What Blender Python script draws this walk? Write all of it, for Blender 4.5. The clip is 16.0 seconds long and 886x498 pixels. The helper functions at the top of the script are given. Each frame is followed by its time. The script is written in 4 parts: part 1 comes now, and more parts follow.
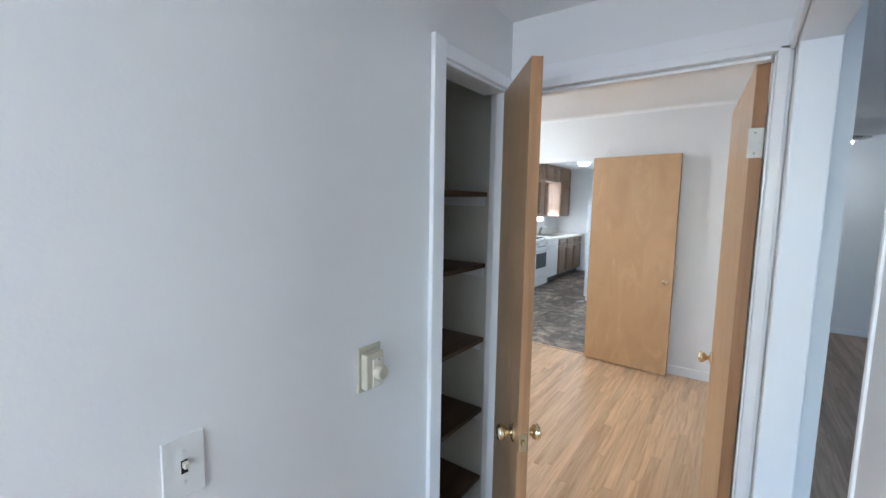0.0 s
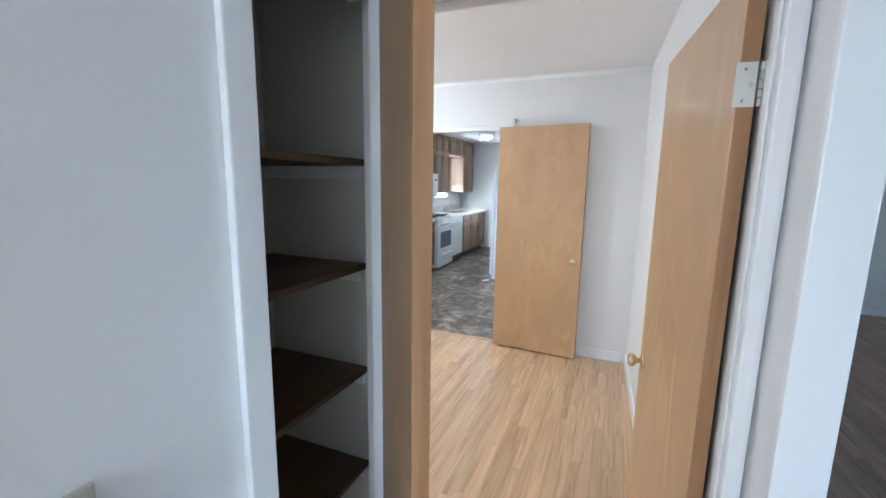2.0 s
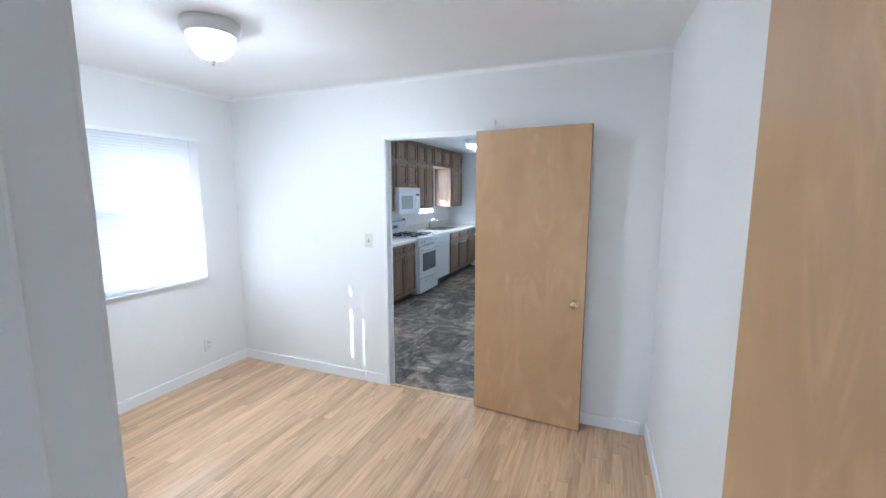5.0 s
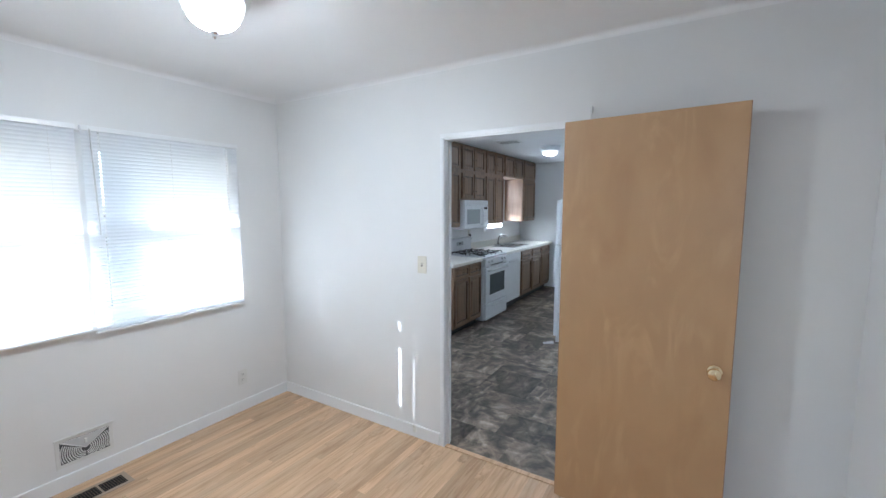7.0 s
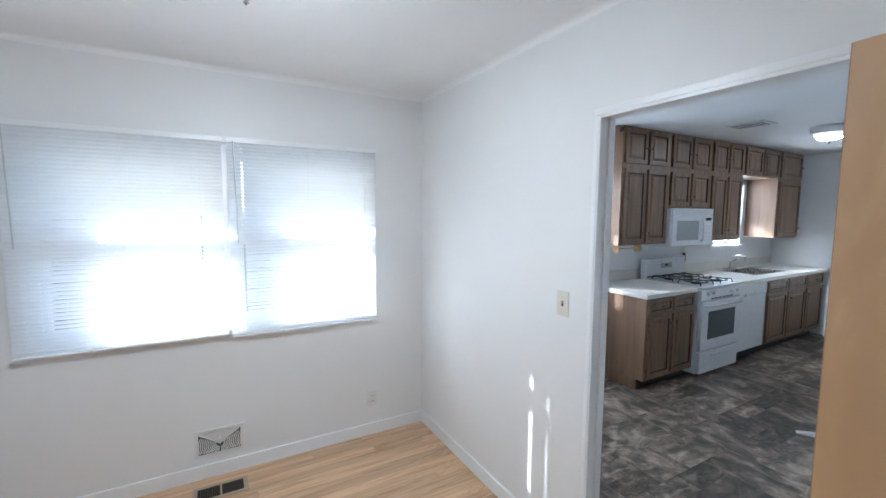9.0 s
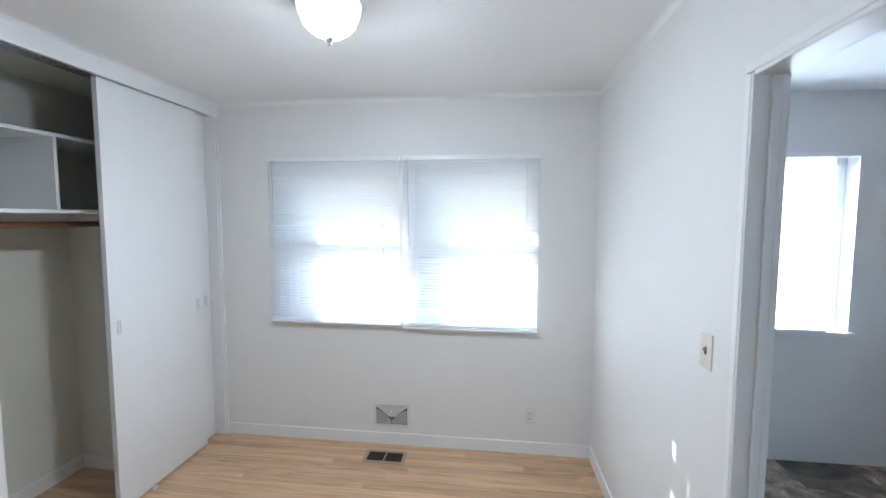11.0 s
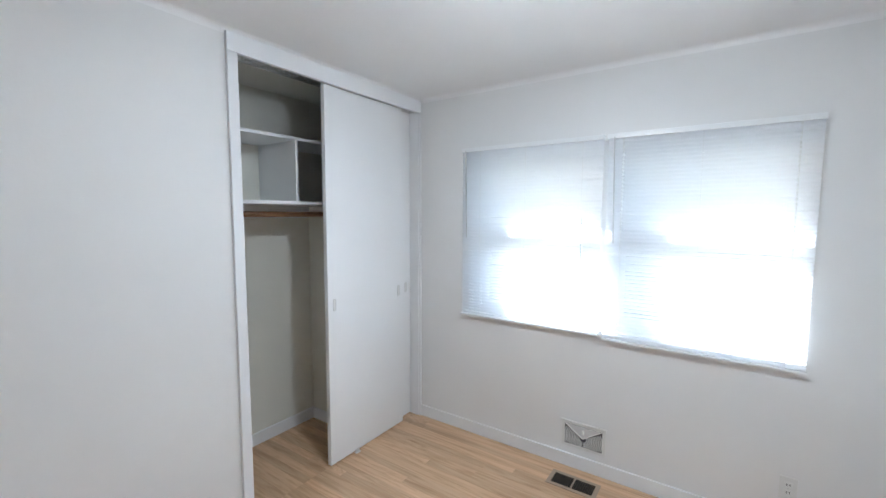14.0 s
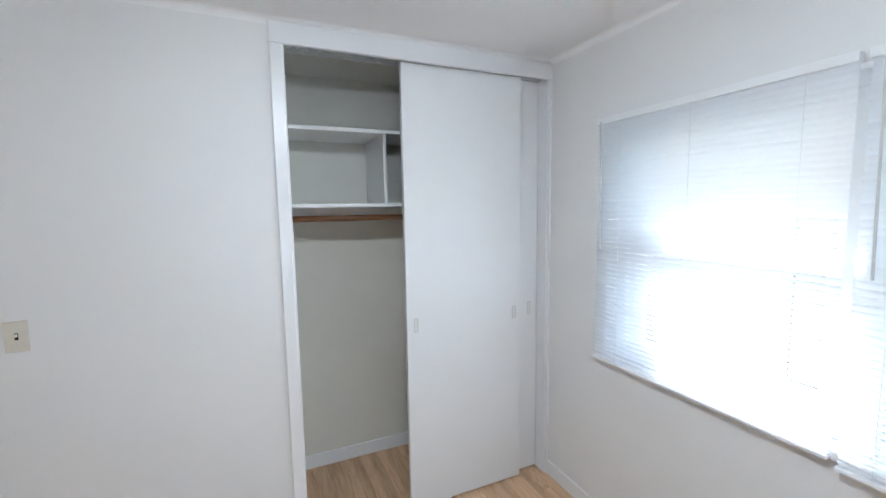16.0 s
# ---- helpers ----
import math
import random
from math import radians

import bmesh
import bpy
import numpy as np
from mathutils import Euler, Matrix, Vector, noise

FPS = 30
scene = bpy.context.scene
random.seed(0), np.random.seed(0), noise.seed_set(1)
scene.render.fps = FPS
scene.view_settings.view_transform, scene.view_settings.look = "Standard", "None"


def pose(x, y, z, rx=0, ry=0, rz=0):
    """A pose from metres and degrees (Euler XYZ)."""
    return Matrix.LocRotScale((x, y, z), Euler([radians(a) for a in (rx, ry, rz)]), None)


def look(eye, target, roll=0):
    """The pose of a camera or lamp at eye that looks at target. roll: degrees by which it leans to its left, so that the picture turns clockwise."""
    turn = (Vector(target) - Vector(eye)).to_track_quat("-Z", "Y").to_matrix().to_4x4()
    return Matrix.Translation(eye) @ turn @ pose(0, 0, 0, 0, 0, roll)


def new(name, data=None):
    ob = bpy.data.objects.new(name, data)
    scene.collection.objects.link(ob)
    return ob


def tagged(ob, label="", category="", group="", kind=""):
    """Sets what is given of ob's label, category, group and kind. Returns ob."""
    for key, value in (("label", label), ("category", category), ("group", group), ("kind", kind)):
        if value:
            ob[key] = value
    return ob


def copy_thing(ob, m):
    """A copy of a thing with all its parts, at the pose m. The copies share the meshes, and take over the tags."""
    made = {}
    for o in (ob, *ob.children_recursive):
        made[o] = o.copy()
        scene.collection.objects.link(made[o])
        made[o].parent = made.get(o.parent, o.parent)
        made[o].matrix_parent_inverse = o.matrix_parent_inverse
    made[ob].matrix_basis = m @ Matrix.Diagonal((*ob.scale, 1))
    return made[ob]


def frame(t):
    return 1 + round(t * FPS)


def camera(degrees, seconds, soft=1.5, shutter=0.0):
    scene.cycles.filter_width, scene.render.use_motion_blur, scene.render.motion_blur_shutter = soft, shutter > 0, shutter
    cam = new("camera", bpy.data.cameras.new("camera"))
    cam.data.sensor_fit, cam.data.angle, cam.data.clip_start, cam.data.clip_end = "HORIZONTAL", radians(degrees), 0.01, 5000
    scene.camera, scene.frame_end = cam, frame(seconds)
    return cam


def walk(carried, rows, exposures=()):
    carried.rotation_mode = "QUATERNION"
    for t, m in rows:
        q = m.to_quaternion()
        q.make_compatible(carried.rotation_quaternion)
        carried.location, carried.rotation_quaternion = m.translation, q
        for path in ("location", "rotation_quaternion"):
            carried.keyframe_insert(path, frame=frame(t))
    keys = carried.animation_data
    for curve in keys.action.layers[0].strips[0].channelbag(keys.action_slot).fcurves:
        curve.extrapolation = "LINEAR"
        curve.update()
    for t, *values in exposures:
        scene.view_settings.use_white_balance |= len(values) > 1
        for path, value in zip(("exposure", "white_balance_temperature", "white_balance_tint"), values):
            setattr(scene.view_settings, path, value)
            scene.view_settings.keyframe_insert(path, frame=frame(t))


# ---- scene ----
cam = camera(94.2, 16.0)
PATH = [
    (0, (1.204, 1.087, 1.556), (0.05, 2.707, 1.342), 0.9),
    (0.5, (1.134, 1.23, 1.556), (0.207, 2.988, 1.333), 1.0),
    (1, (1.098, 1.378, 1.552), (0.278, 3.185, 1.304), 1.0),
    (1.5, (1.051, 1.491, 1.548), (0.281, 3.316, 1.27), 0.9),
    (2, (0.996, 1.623, 1.55), (0.245, 3.448, 1.228), 0.9),
    (2.5, (0.971, 1.74, 1.565), (0.267, 3.578, 1.214), 1.0),
    (3, (0.976, 1.873, 1.577), (0.325, 3.728, 1.212), 0.6),
    (3.5, (0.989, 2.053, 1.604), (0.326, 3.9, 1.219), -0.1),
    (4, (0.968, 2.209, 1.619), (0.282, 4.056, 1.274), -0.2),
    (6.5, (0.704, 2.996, 1.614), (-0.231, 4.75, 1.395), -0.0),
    (7, (0.609, 3.168, 1.616), (-0.437, 4.86, 1.407), -0.0),
    (7.5, (0.58, 3.377, 1.627), (-0.638, 4.95, 1.423), -0.0),
    (8, (0.544, 3.575, 1.619), (-0.869, 4.978, 1.422), 0.0),
    (8.5, (0.469, 3.791, 1.623), (-1.121, 4.989, 1.433), 0.3),
    (9, (0.411, 4.014, 1.64), (-1.325, 4.991, 1.46), 0.4),
    (9.5, (0.381, 4.248, 1.652), (-1.488, 4.937, 1.475), 0.4),
    (12, (0.54, 4.846, 1.622), (-1.313, 4.105, 1.478), -0.0),
    (12.5, (0.58, 4.858, 1.603), (-1.187, 3.933, 1.451), -0.1),
    (13, (0.547, 4.844, 1.597), (-1.159, 3.811, 1.441), -0.0),
    (13.5, (0.375, 4.736, 1.596), (-1.322, 3.691, 1.437), 0.1),
    (14, (0.156, 4.676, 1.613), (-1.49, 3.552, 1.441), 0.2),
    (14.5, (-0.064, 4.744, 1.615), (-1.615, 3.492, 1.447), 0.1),
    (15, (-0.337, 4.774, 1.62), (-1.671, 3.294, 1.448), -0.4),
    (15.5, (-0.61, 4.71, 1.656), (-1.678, 3.03, 1.459), -0.5),
    (16, (-0.834, 4.687, 1.663), (-1.638, 2.867, 1.456), -0.9),
]
walk(cam, [(t, look(eye, target, roll)) for t, eye, target, roll in PATH], [(0, 3.06, 5450, 6), (2.0, 3.13, 5350, 6), (3.0, 3.1, 5210, 6), (4.0, 3.05, 5000, 6), (6.5, 2.52, 5250, 6), (9, 2.34, 5280, 6), (12, 2.36, 5300, 6), (16, 2.43, 5330, 6)])

# ---- world, sun and large lights ----
SUN_AZ, SUN_EL = math.atan2(1.0, 0.93), radians(21.7)   # the sunlight travels towards +x, +y and down
way = Vector((math.cos(SUN_AZ) * math.cos(SUN_EL), math.sin(SUN_AZ) * math.cos(SUN_EL), -math.sin(SUN_EL)))
world = bpy.data.worlds.new("sky_world")
world.use_nodes = True
scene.world = world
sky = world.node_tree.nodes.new("ShaderNodeTexSky")
sky.sky_type, sky.sun_disc = 'NISHITA', False
sky.sun_elevation, sky.sun_rotation = SUN_EL, math.atan2(-way.x, -way.y)
world.node_tree.links.new(sky.outputs[0], world.node_tree.nodes["Background"].inputs[0])
world.node_tree.nodes["Background"].inputs[1].default_value = 0.145
sun = new("sun", bpy.data.lights.new("sun", 'SUN'))
sun.data.energy, sun.data.angle, sun.data.color = 2.0, radians(0.5), (1.0, 0.95, 0.88)
sun.rotation_mode = 'QUATERNION'
sun.rotation_quaternion = way.to_track_quat('-Z', 'Y')


def window_light(name, eye, target, w, h, power, colour):
    """An area lamp in a wall opening that stands in for the sky's light."""
    ob = new(name, bpy.data.lights.new(name, 'AREA'))
    ob.data.shape, ob.data.size, ob.data.size_y = 'RECTANGLE', w, h
    ob.data.energy, ob.data.color = power, colour
    ob.matrix_world = look(eye, target)
    return ob


# added bluish daylight fill from an assumed opening in the unseen east wall
window_light("living_fill_light", (5.96, 0.9, 1.5), (1.3, 1.9, 1.3), 3.2, 1.3, 4.2, (0.64, 0.77, 1.0))
# added fill at the unseen hall end, where no window is known
window_light("hall_fill_light", (0.9, -0.96, 1.6), (0.9, 5, 1.5), 0.7, 1.0, 2.15, (0.95, 0.95, 1.0))
window_light("kitchen_window_light", (-2.60, 6.4, 1.5), (0, 6.6, 1.0), 1.2, 1.05, 5.6, (0.92, 0.96, 1.0))
window_light("sink_window_light", (-2.58, 9.95, 1.65), (0, 9.95, 1.2), 0.7, 0.8, 4.4, (0.92, 0.96, 1.0))


# ---- materials ----
def shader(name):
    m = bpy.data.materials.new(name)
    m.use_nodes = True
    return m, m.node_tree, m.node_tree.nodes["Principled BSDF"]


def nd(nt, kind, **inputs):
    n = nt.nodes.new("ShaderNode" + kind)
    for k, v in inputs.items():
        n.inputs[k.replace("_", " ")].default_value = v
    return n


def coords(nt, scale=(1, 1, 1), obj=True):
    tc, mp = nt.nodes.new("ShaderNodeTexCoord"), nt.nodes.new("ShaderNodeMapping")
    mp.inputs["Scale"].default_value = scale
    nt.links.new(tc.outputs["Object" if obj else "Generated"], mp.inputs[0])
    return mp.outputs[0]


def ramp(nt, fac, stops):
    r = nt.nodes.new("ShaderNodeValToRGB")
    els = r.color_ramp.elements
    while len(els) < len(stops):
        els.new(0.5)
    for e, (p, c) in zip(els, stops):
        e.position, e.color = p, (*c, 1)
    nt.links.new(fac, r.inputs[0])
    return r.outputs[0]


def bump(nt, bsdf, height, strength=0.1, distance=0.01):
    b = nd(nt, "Bump", Strength=strength, Distance=distance)
    nt.links.new(height, b.inputs["Height"])
    nt.links.new(b.outputs[0], bsdf.inputs["Normal"])


def painted(name, colour, rough=0.5, texture=90.0, depth=0.08, soft=0.035):
    m, nt, b = shader(name)
    v = coords(nt)
    big = nd(nt, "TexNoise", Scale=1.7, Detail=4.0)
    nt.links.new(v, big.inputs["Vector"])
    lo = tuple(c * (1 - soft) for c in colour)
    nt.links.new(ramp(nt, big.outputs[0], [(0.3, lo), (0.7, colour)]), b.inputs["Base Color"])
    fine = nd(nt, "TexNoise", Scale=texture, Detail=5.0)
    nt.links.new(v, fine.inputs["Vector"])
    bump(nt, b, fine.outputs[0], depth, 0.004)
    b.inputs["Roughness"].default_value = rough
    return m


def grained(name, dark, mid, light, scale, rough=0.4, per_piece=0.0, coat=0.0, depth=0.06, along=1, stretch=0.06, figure=0.0):
    """Wood: streaks along an axis, broad figure across it, and a shift of tone from piece to piece."""
    m, nt, b = shader(name)
    s = [scale] * 3
    s[along] = scale * stretch
    tc, mp = nt.nodes.new("ShaderNodeTexCoord"), nt.nodes.new("ShaderNodeMapping")
    mp.inputs["Scale"].default_value = s
    nt.links.new(tc.outputs["Object"], mp.inputs[0])
    info = nt.nodes.new("ShaderNodeObjectInfo")
    mul = nd(nt, "Math")
    mul.operation = 'MULTIPLY'
    mul.inputs[1].default_value = 37.0
    nt.links.new(info.outputs["Random"], mul.inputs[0])
    comb = nt.nodes.new("ShaderNodeCombineXYZ")
    for i in range(3):
        nt.links.new(mul.outputs[0], comb.inputs[i])
    nt.links.new(comb.outputs[0], mp.inputs["Location"])
    n = nd(nt, "TexNoise", Scale=1.0, Detail=6.0, Distortion=0.6)
    nt.links.new(mp.outputs[0], n.inputs["Vector"])
    col = ramp(nt, n.outputs[0], [(0.25, dark), (0.5, mid), (0.78, light)])
    if figure:
        # curly figure: slanting pale flames in patches, over the plain grain
        fm = nt.nodes.new("ShaderNodeMapping")
        fm.inputs["Scale"].default_value, fm.inputs["Rotation"].default_value = (6.5, 6.5, 1.9), (0.35, 0.25, 0.0)
        nt.links.new(tc.outputs["Object"], fm.inputs[0])
        fn = nd(nt, "TexNoise", Scale=1.0, Detail=3.0, Distortion=2.2)
        nt.links.new(fm.outputs[0], fn.inputs["Vector"])
        pn = nd(nt, "TexNoise", Scale=2.6, Detail=2.0)
        nt.links.new(tc.outputs["Object"], pn.inputs["Vector"])
        mk = ramp(nt, pn.outputs[0], [(0.42, (0, 0, 0)), (0.62, (1, 1, 1))])
        fl_col = ramp(nt, fn.outputs[0], [(0.36, tuple(c * (1 - figure) for c in mid)), (0.5, mid), (0.64, tuple(min(1, c * (1 + figure * 1.6)) for c in light))])
        mx = nt.nodes.new("ShaderNodeMix")
        mx.data_type = 'RGBA'
        nt.links.new(mk, mx.inputs["Factor"])
        nt.links.new(col, mx.inputs[6])
        nt.links.new(fl_col, mx.inputs[7])
        col = mx.outputs[2]
    if per_piece:
        geo = nt.nodes.new("ShaderNodeNewGeometry")
        add = nd(nt, "Math")
        nt.links.new(info.outputs["Random"], add.inputs[0])
        nt.links.new(geo.outputs["Random Per Island"], add.inputs[1])
        fr = nd(nt, "Math")
        fr.operation = 'FRACT'
        nt.links.new(add.outputs[0], fr.inputs[0])
        rng = nd(nt, "MapRange")
        rng.inputs["To Min"].default_value, rng.inputs["To Max"].default_value = 1 - per_piece, 1 + per_piece * 0.7
        nt.links.new(fr.outputs[0], rng.inputs[0])
        hsv = nt.nodes.new("ShaderNodeHueSaturation")
        nt.links.new(rng.outputs[0], hsv.inputs["Value"])
        nt.links.new(col, hsv.inputs["Color"])
        col = hsv.outputs[0]
    nt.links.new(col, b.inputs["Base Color"])
    bump(nt, b, n.outputs[0], depth, 0.003)
    b.inputs["Roughness"].default_value = rough
    b.inputs["Coat Weight"].default_value = coat
    b.inputs["Coat Roughness"].default_value = 0.25
    return m


def metal(name, colour, rough=0.25):
    m, nt, b = shader(name)
    n = nd(nt, "TexNoise", Scale=60.0, Detail=3.0)
    nt.links.new(coords(nt), n.inputs["Vector"])
    nt.links.new(ramp(nt, n.outputs[0], [(0.3, (rough * 0.7,) * 3), (0.7, (rough * 1.3,) * 3)]), b.inputs["Roughness"])
    b.inputs["Base Color"].default_value, b.inputs["Metallic"].default_value = (*colour, 1), 1.0
    return m


def plain(name, colour, rough=0.4, emit=0.0):
    m, nt, b = shader(name)
    n = nd(nt, "TexNoise", Scale=25.0, Detail=3.0)
    nt.links.new(coords(nt), n.inputs["Vector"])
    nt.links.new(ramp(nt, n.outputs[0], [(0.3, tuple(c * 0.94 for c in colour)), (0.7, colour)]), b.inputs["Base Color"])
    b.inputs["Roughness"].default_value = rough
    if emit:
        b.inputs["Emission Color"].default_value = (1.0, 0.96, 0.90, 1)
        b.inputs["Emission Strength"].default_value = emit
    return m


def slate_vinyl():
    m, nt, b = shader("slate_vinyl")
    v = coords(nt)
    info, geo = nt.nodes.new("ShaderNodeObjectInfo"), nt.nodes.new("ShaderNodeNewGeometry")
    n = nd(nt, "TexNoise", Scale=2.4, Detail=8.0, Roughness=0.62, Distortion=0.7)
    n.noise_dimensions = '4D'
    w = nd(nt, "Math")
    w.operation = 'MULTIPLY'
    w.inputs[1].default_value = 40.0
    nt.links.new(info.outputs["Random"], w.inputs[0])
    nt.links.new(w.outputs[0], n.inputs["W"])
    nt.links.new(v, n.inputs["Vector"])
    c = ramp(nt, n.outputs[0], [(0.32, (0.032, 0.028, 0.025)), (0.44, (0.105, 0.086, 0.068)), (0.54, (0.235, 0.186, 0.138)), (0.66, (0.46, 0.385, 0.30))])
    rng = nd(nt, "MapRange")
    rng.inputs["To Min"].default_value, rng.inputs["To Max"].default_value = 0.4, 1.5
    nt.links.new(info.outputs["Random"], rng.inputs[0])
    hsv = nt.nodes.new("ShaderNodeHueSaturation")
    nt.links.new(rng.outputs[0], hsv.inputs["Value"])
    nt.links.new(c, hsv.inputs["Color"])
    nt.links.new(hsv.outputs[0], b.inputs["Base Color"])
    b.inputs["Roughness"].default_value = 0.38
    bump(nt, b, n.outputs[0], 0.15, 0.004)
    return m


def slat_plastic():
    """Thin white vinyl that lets a good part of the daylight through."""
    m, nt, b = shader("slat_plastic")
    b.inputs["Base Color"].default_value, b.inputs["Roughness"].default_value = (0.85, 0.86, 0.88, 1), 0.45
    t = nd(nt, "BsdfTranslucent", Color=(0.92, 0.94, 0.97, 1))
    mix = nd(nt, "MixShader", Fac=0.64)
    nt.links.new(b.outputs[0], mix.inputs[1])
    nt.links.new(t.outputs[0], mix.inputs[2])
    nt.links.new(mix.outputs[0], nt.nodes["Material Output"].inputs[0])
    return m


def glass_pane():
    m, nt, b = shader("window_glass")
    b.inputs["Base Color"].default_value = (1, 1, 1, 1)
    b.inputs["Roughness"].default_value, b.inputs["Transmission Weight"].default_value, b.inputs["IOR"].default_value = 0.0, 1.0, 1.45
    return m


M_WALL = painted("white_wall_paint", (0.83, 0.83, 0.825), 0.55, 120, 0.10)
M_CEIL = painted("white_ceiling_paint", (0.91, 0.91, 0.91), 0.7, 60, 0.15)
# the closet cream with the linen closet's shade put into its colour
M_LINENWALL = painted("shaded_cream_linen_paint", (0.62, 0.61, 0.54), 0.6, 110, 0.10, 0.06)
M_CLOSET = painted("cream_closet_paint", (0.80, 0.79, 0.72), 0.6, 110, 0.10, 0.06)
M_TRIM = painted("white_trim_gloss", (0.87, 0.88, 0.89), 0.3, 40, 0.05)
M_BIRCH = grained("birch_veneer", (0.45, 0.275, 0.135), (0.52, 0.33, 0.168), (0.575, 0.375, 0.20), 6.0, 0.34, coat=0.3, along=2, depth=0.05, stretch=0.3, figure=0.075)
M_BIRCH_PLAIN = grained("plain_birch_veneer", (0.46, 0.28, 0.138), (0.52, 0.33, 0.168), (0.56, 0.362, 0.19), 5.0, 0.34, coat=0.3, along=2, depth=0.05, stretch=0.5, figure=0.025)
M_BIRCH_EDGE = grained("birch_edge", (0.26, 0.13, 0.055), (0.36, 0.19, 0.085), (0.44, 0.25, 0.12), 30.0, 0.45, along=2)
M_LINEN = grained("linen_door_veneer", (0.39, 0.245, 0.13), (0.45, 0.285, 0.152), (0.50, 0.325, 0.18), 6.0, 0.35, coat=0.2, along=2, depth=0.03, stretch=0.5, figure=0.045)
M_OAK = grained("oak_strip", (0.44, 0.265, 0.14), (0.61, 0.405, 0.238), (0.72, 0.51, 0.32), 45.0, 0.33, per_piece=0.17, coat=0.2)
M_OAK_OLD = grained("oak_strip_worn", (0.20, 0.125, 0.08), (0.33, 0.22, 0.15), (0.43, 0.31, 0.22), 45.0, 0.42, per_piece=0.25, coat=0.1)
M_SHELF = grained("dark_stained_shelf", (0.05, 0.028, 0.012), (0.092, 0.052, 0.022), (0.14, 0.085, 0.038), 14.0, 0.45)
M_CAB = grained("cabinet_oak", (0.13, 0.074, 0.038), (0.215, 0.128, 0.070), (0.31, 0.195, 0.113), 26.0, 0.38, per_piece=0.12, coat=0.25, along=2)
M_CABSIDE = grained("cabinet_end_veneer", (0.175, 0.104, 0.060), (0.235, 0.142, 0.084), (0.30, 0.187, 0.115), 16.0, 0.42, along=2)
M_ROD = grained("stained_closet_rod", (0.16, 0.07, 0.03), (0.26, 0.13, 0.06), (0.36, 0.20, 0.10), 30.0, 0.4, along=0)
M_VINYL = slate_vinyl()
M_CABGROOVE = grained("cabinet_groove_stain", (0.045, 0.024, 0.012), (0.075, 0.042, 0.022), (0.11, 0.065, 0.035), 26.0, 0.45, along=2)
M_GROUT = plain("vinyl_joint", (0.16, 0.145, 0.125), 0.5)
M_GAP = plain("dark_joint", (0.10, 0.055, 0.025), 0.7)
M_APPL = plain("white_enamel", (0.80, 0.81, 0.82), 0.22)
M_COUNTER = painted("cream_laminate", (0.76, 0.73, 0.66), 0.3, 200, 0.02, 0.06)
M_IRON = plain("black_cast_iron", (0.015, 0.015, 0.016), 0.45)
M_DARKGLASS = plain("dark_oven_glass", (0.10, 0.115, 0.12), 0.08)
M_MESHGLASS = plain("grey_screen_glass", (0.42, 0.44, 0.45), 0.15)
M_BRASS = metal("polished_brass", (0.80, 0.66, 0.42), 0.16)
M_STEEL = metal("brushed_steel", (0.66, 0.66, 0.66), 0.25)
M_BRONZE = metal("dark_bronze", (0.16, 0.11, 0.07), 0.4)
M_IVORY = plain("ivory_plastic", (0.72, 0.69, 0.60), 0.35)
M_BEIGE = plain("beige_plastic", (0.56, 0.53, 0.42), 0.4)
M_WHITEPLATE = plain("white_plate", (0.80, 0.80, 0.78), 0.35)
M_HINGE = plain("painted_hinge", (0.70, 0.71, 0.66), 0.35)
M_BLACK = plain("black_void", (0.012, 0.012, 0.012), 0.8)
M_VENTDARK = plain("grey_vent_shade", (0.10, 0.10, 0.105), 0.7)
M_GRILLE = plain("grey_grille_paint", (0.66, 0.66, 0.66), 0.4)
M_REG = plain("tan_register_paint", (0.40, 0.31, 0.22), 0.4)
M_SLAT = slat_plastic()
M_GLASS = glass_pane()
M_LAMPGLASS = plain("lit_frosted_glass", (0.9, 0.9, 0.88), 0.3, 48.0)
M_LIVLAMP = plain("lit_living_glass", (0.9, 0.9, 0.88), 0.3, 6.0)
M_FROST = plain("frosted_glass_rim", (0.82, 0.80, 0.74), 0.3, 0.25)
M_KLAMP = plain("lit_kitchen_glass", (0.9, 0.9, 0.88), 0.3, 9.0)
M_BARK = grained("tree_bark", (0.05, 0.04, 0.03), (0.10, 0.08, 0.065), (0.16, 0.135, 0.11), 20.0, 0.9, along=2, depth=0.5)
M_GROUND = painted("winter_ground", (0.17, 0.16, 0.13), 0.9, 8, 0.4, 0.4)
M_SIDING = painted("pale_siding", (0.62, 0.62, 0.60), 0.7, 20, 0.1)


# ---- mesh helpers ----
def box(bm, x0, x1, y0, y1, z0, z1, bevel=0.0):
    made = bmesh.ops.create_cube(bm, size=1.0, matrix=Matrix.Translation(((x0 + x1) / 2, (y0 + y1) / 2, (z0 + z1) / 2)) @ Matrix.Diagonal((abs(x1 - x0), abs(y1 - y0), abs(z1 - z0), 1)))
    if bevel:
        edges = {e for v in made["verts"] for e in v.link_edges}
        bmesh.ops.bevel(bm, geom=list(edges), offset=bevel, segments=2, affect='EDGES', profile=0.6)
    return bm


def boxes(*rows, bevel=0.0):
    bm = bmesh.new()
    for r in rows:
        box(bm, *r, bevel=bevel)
    return bm


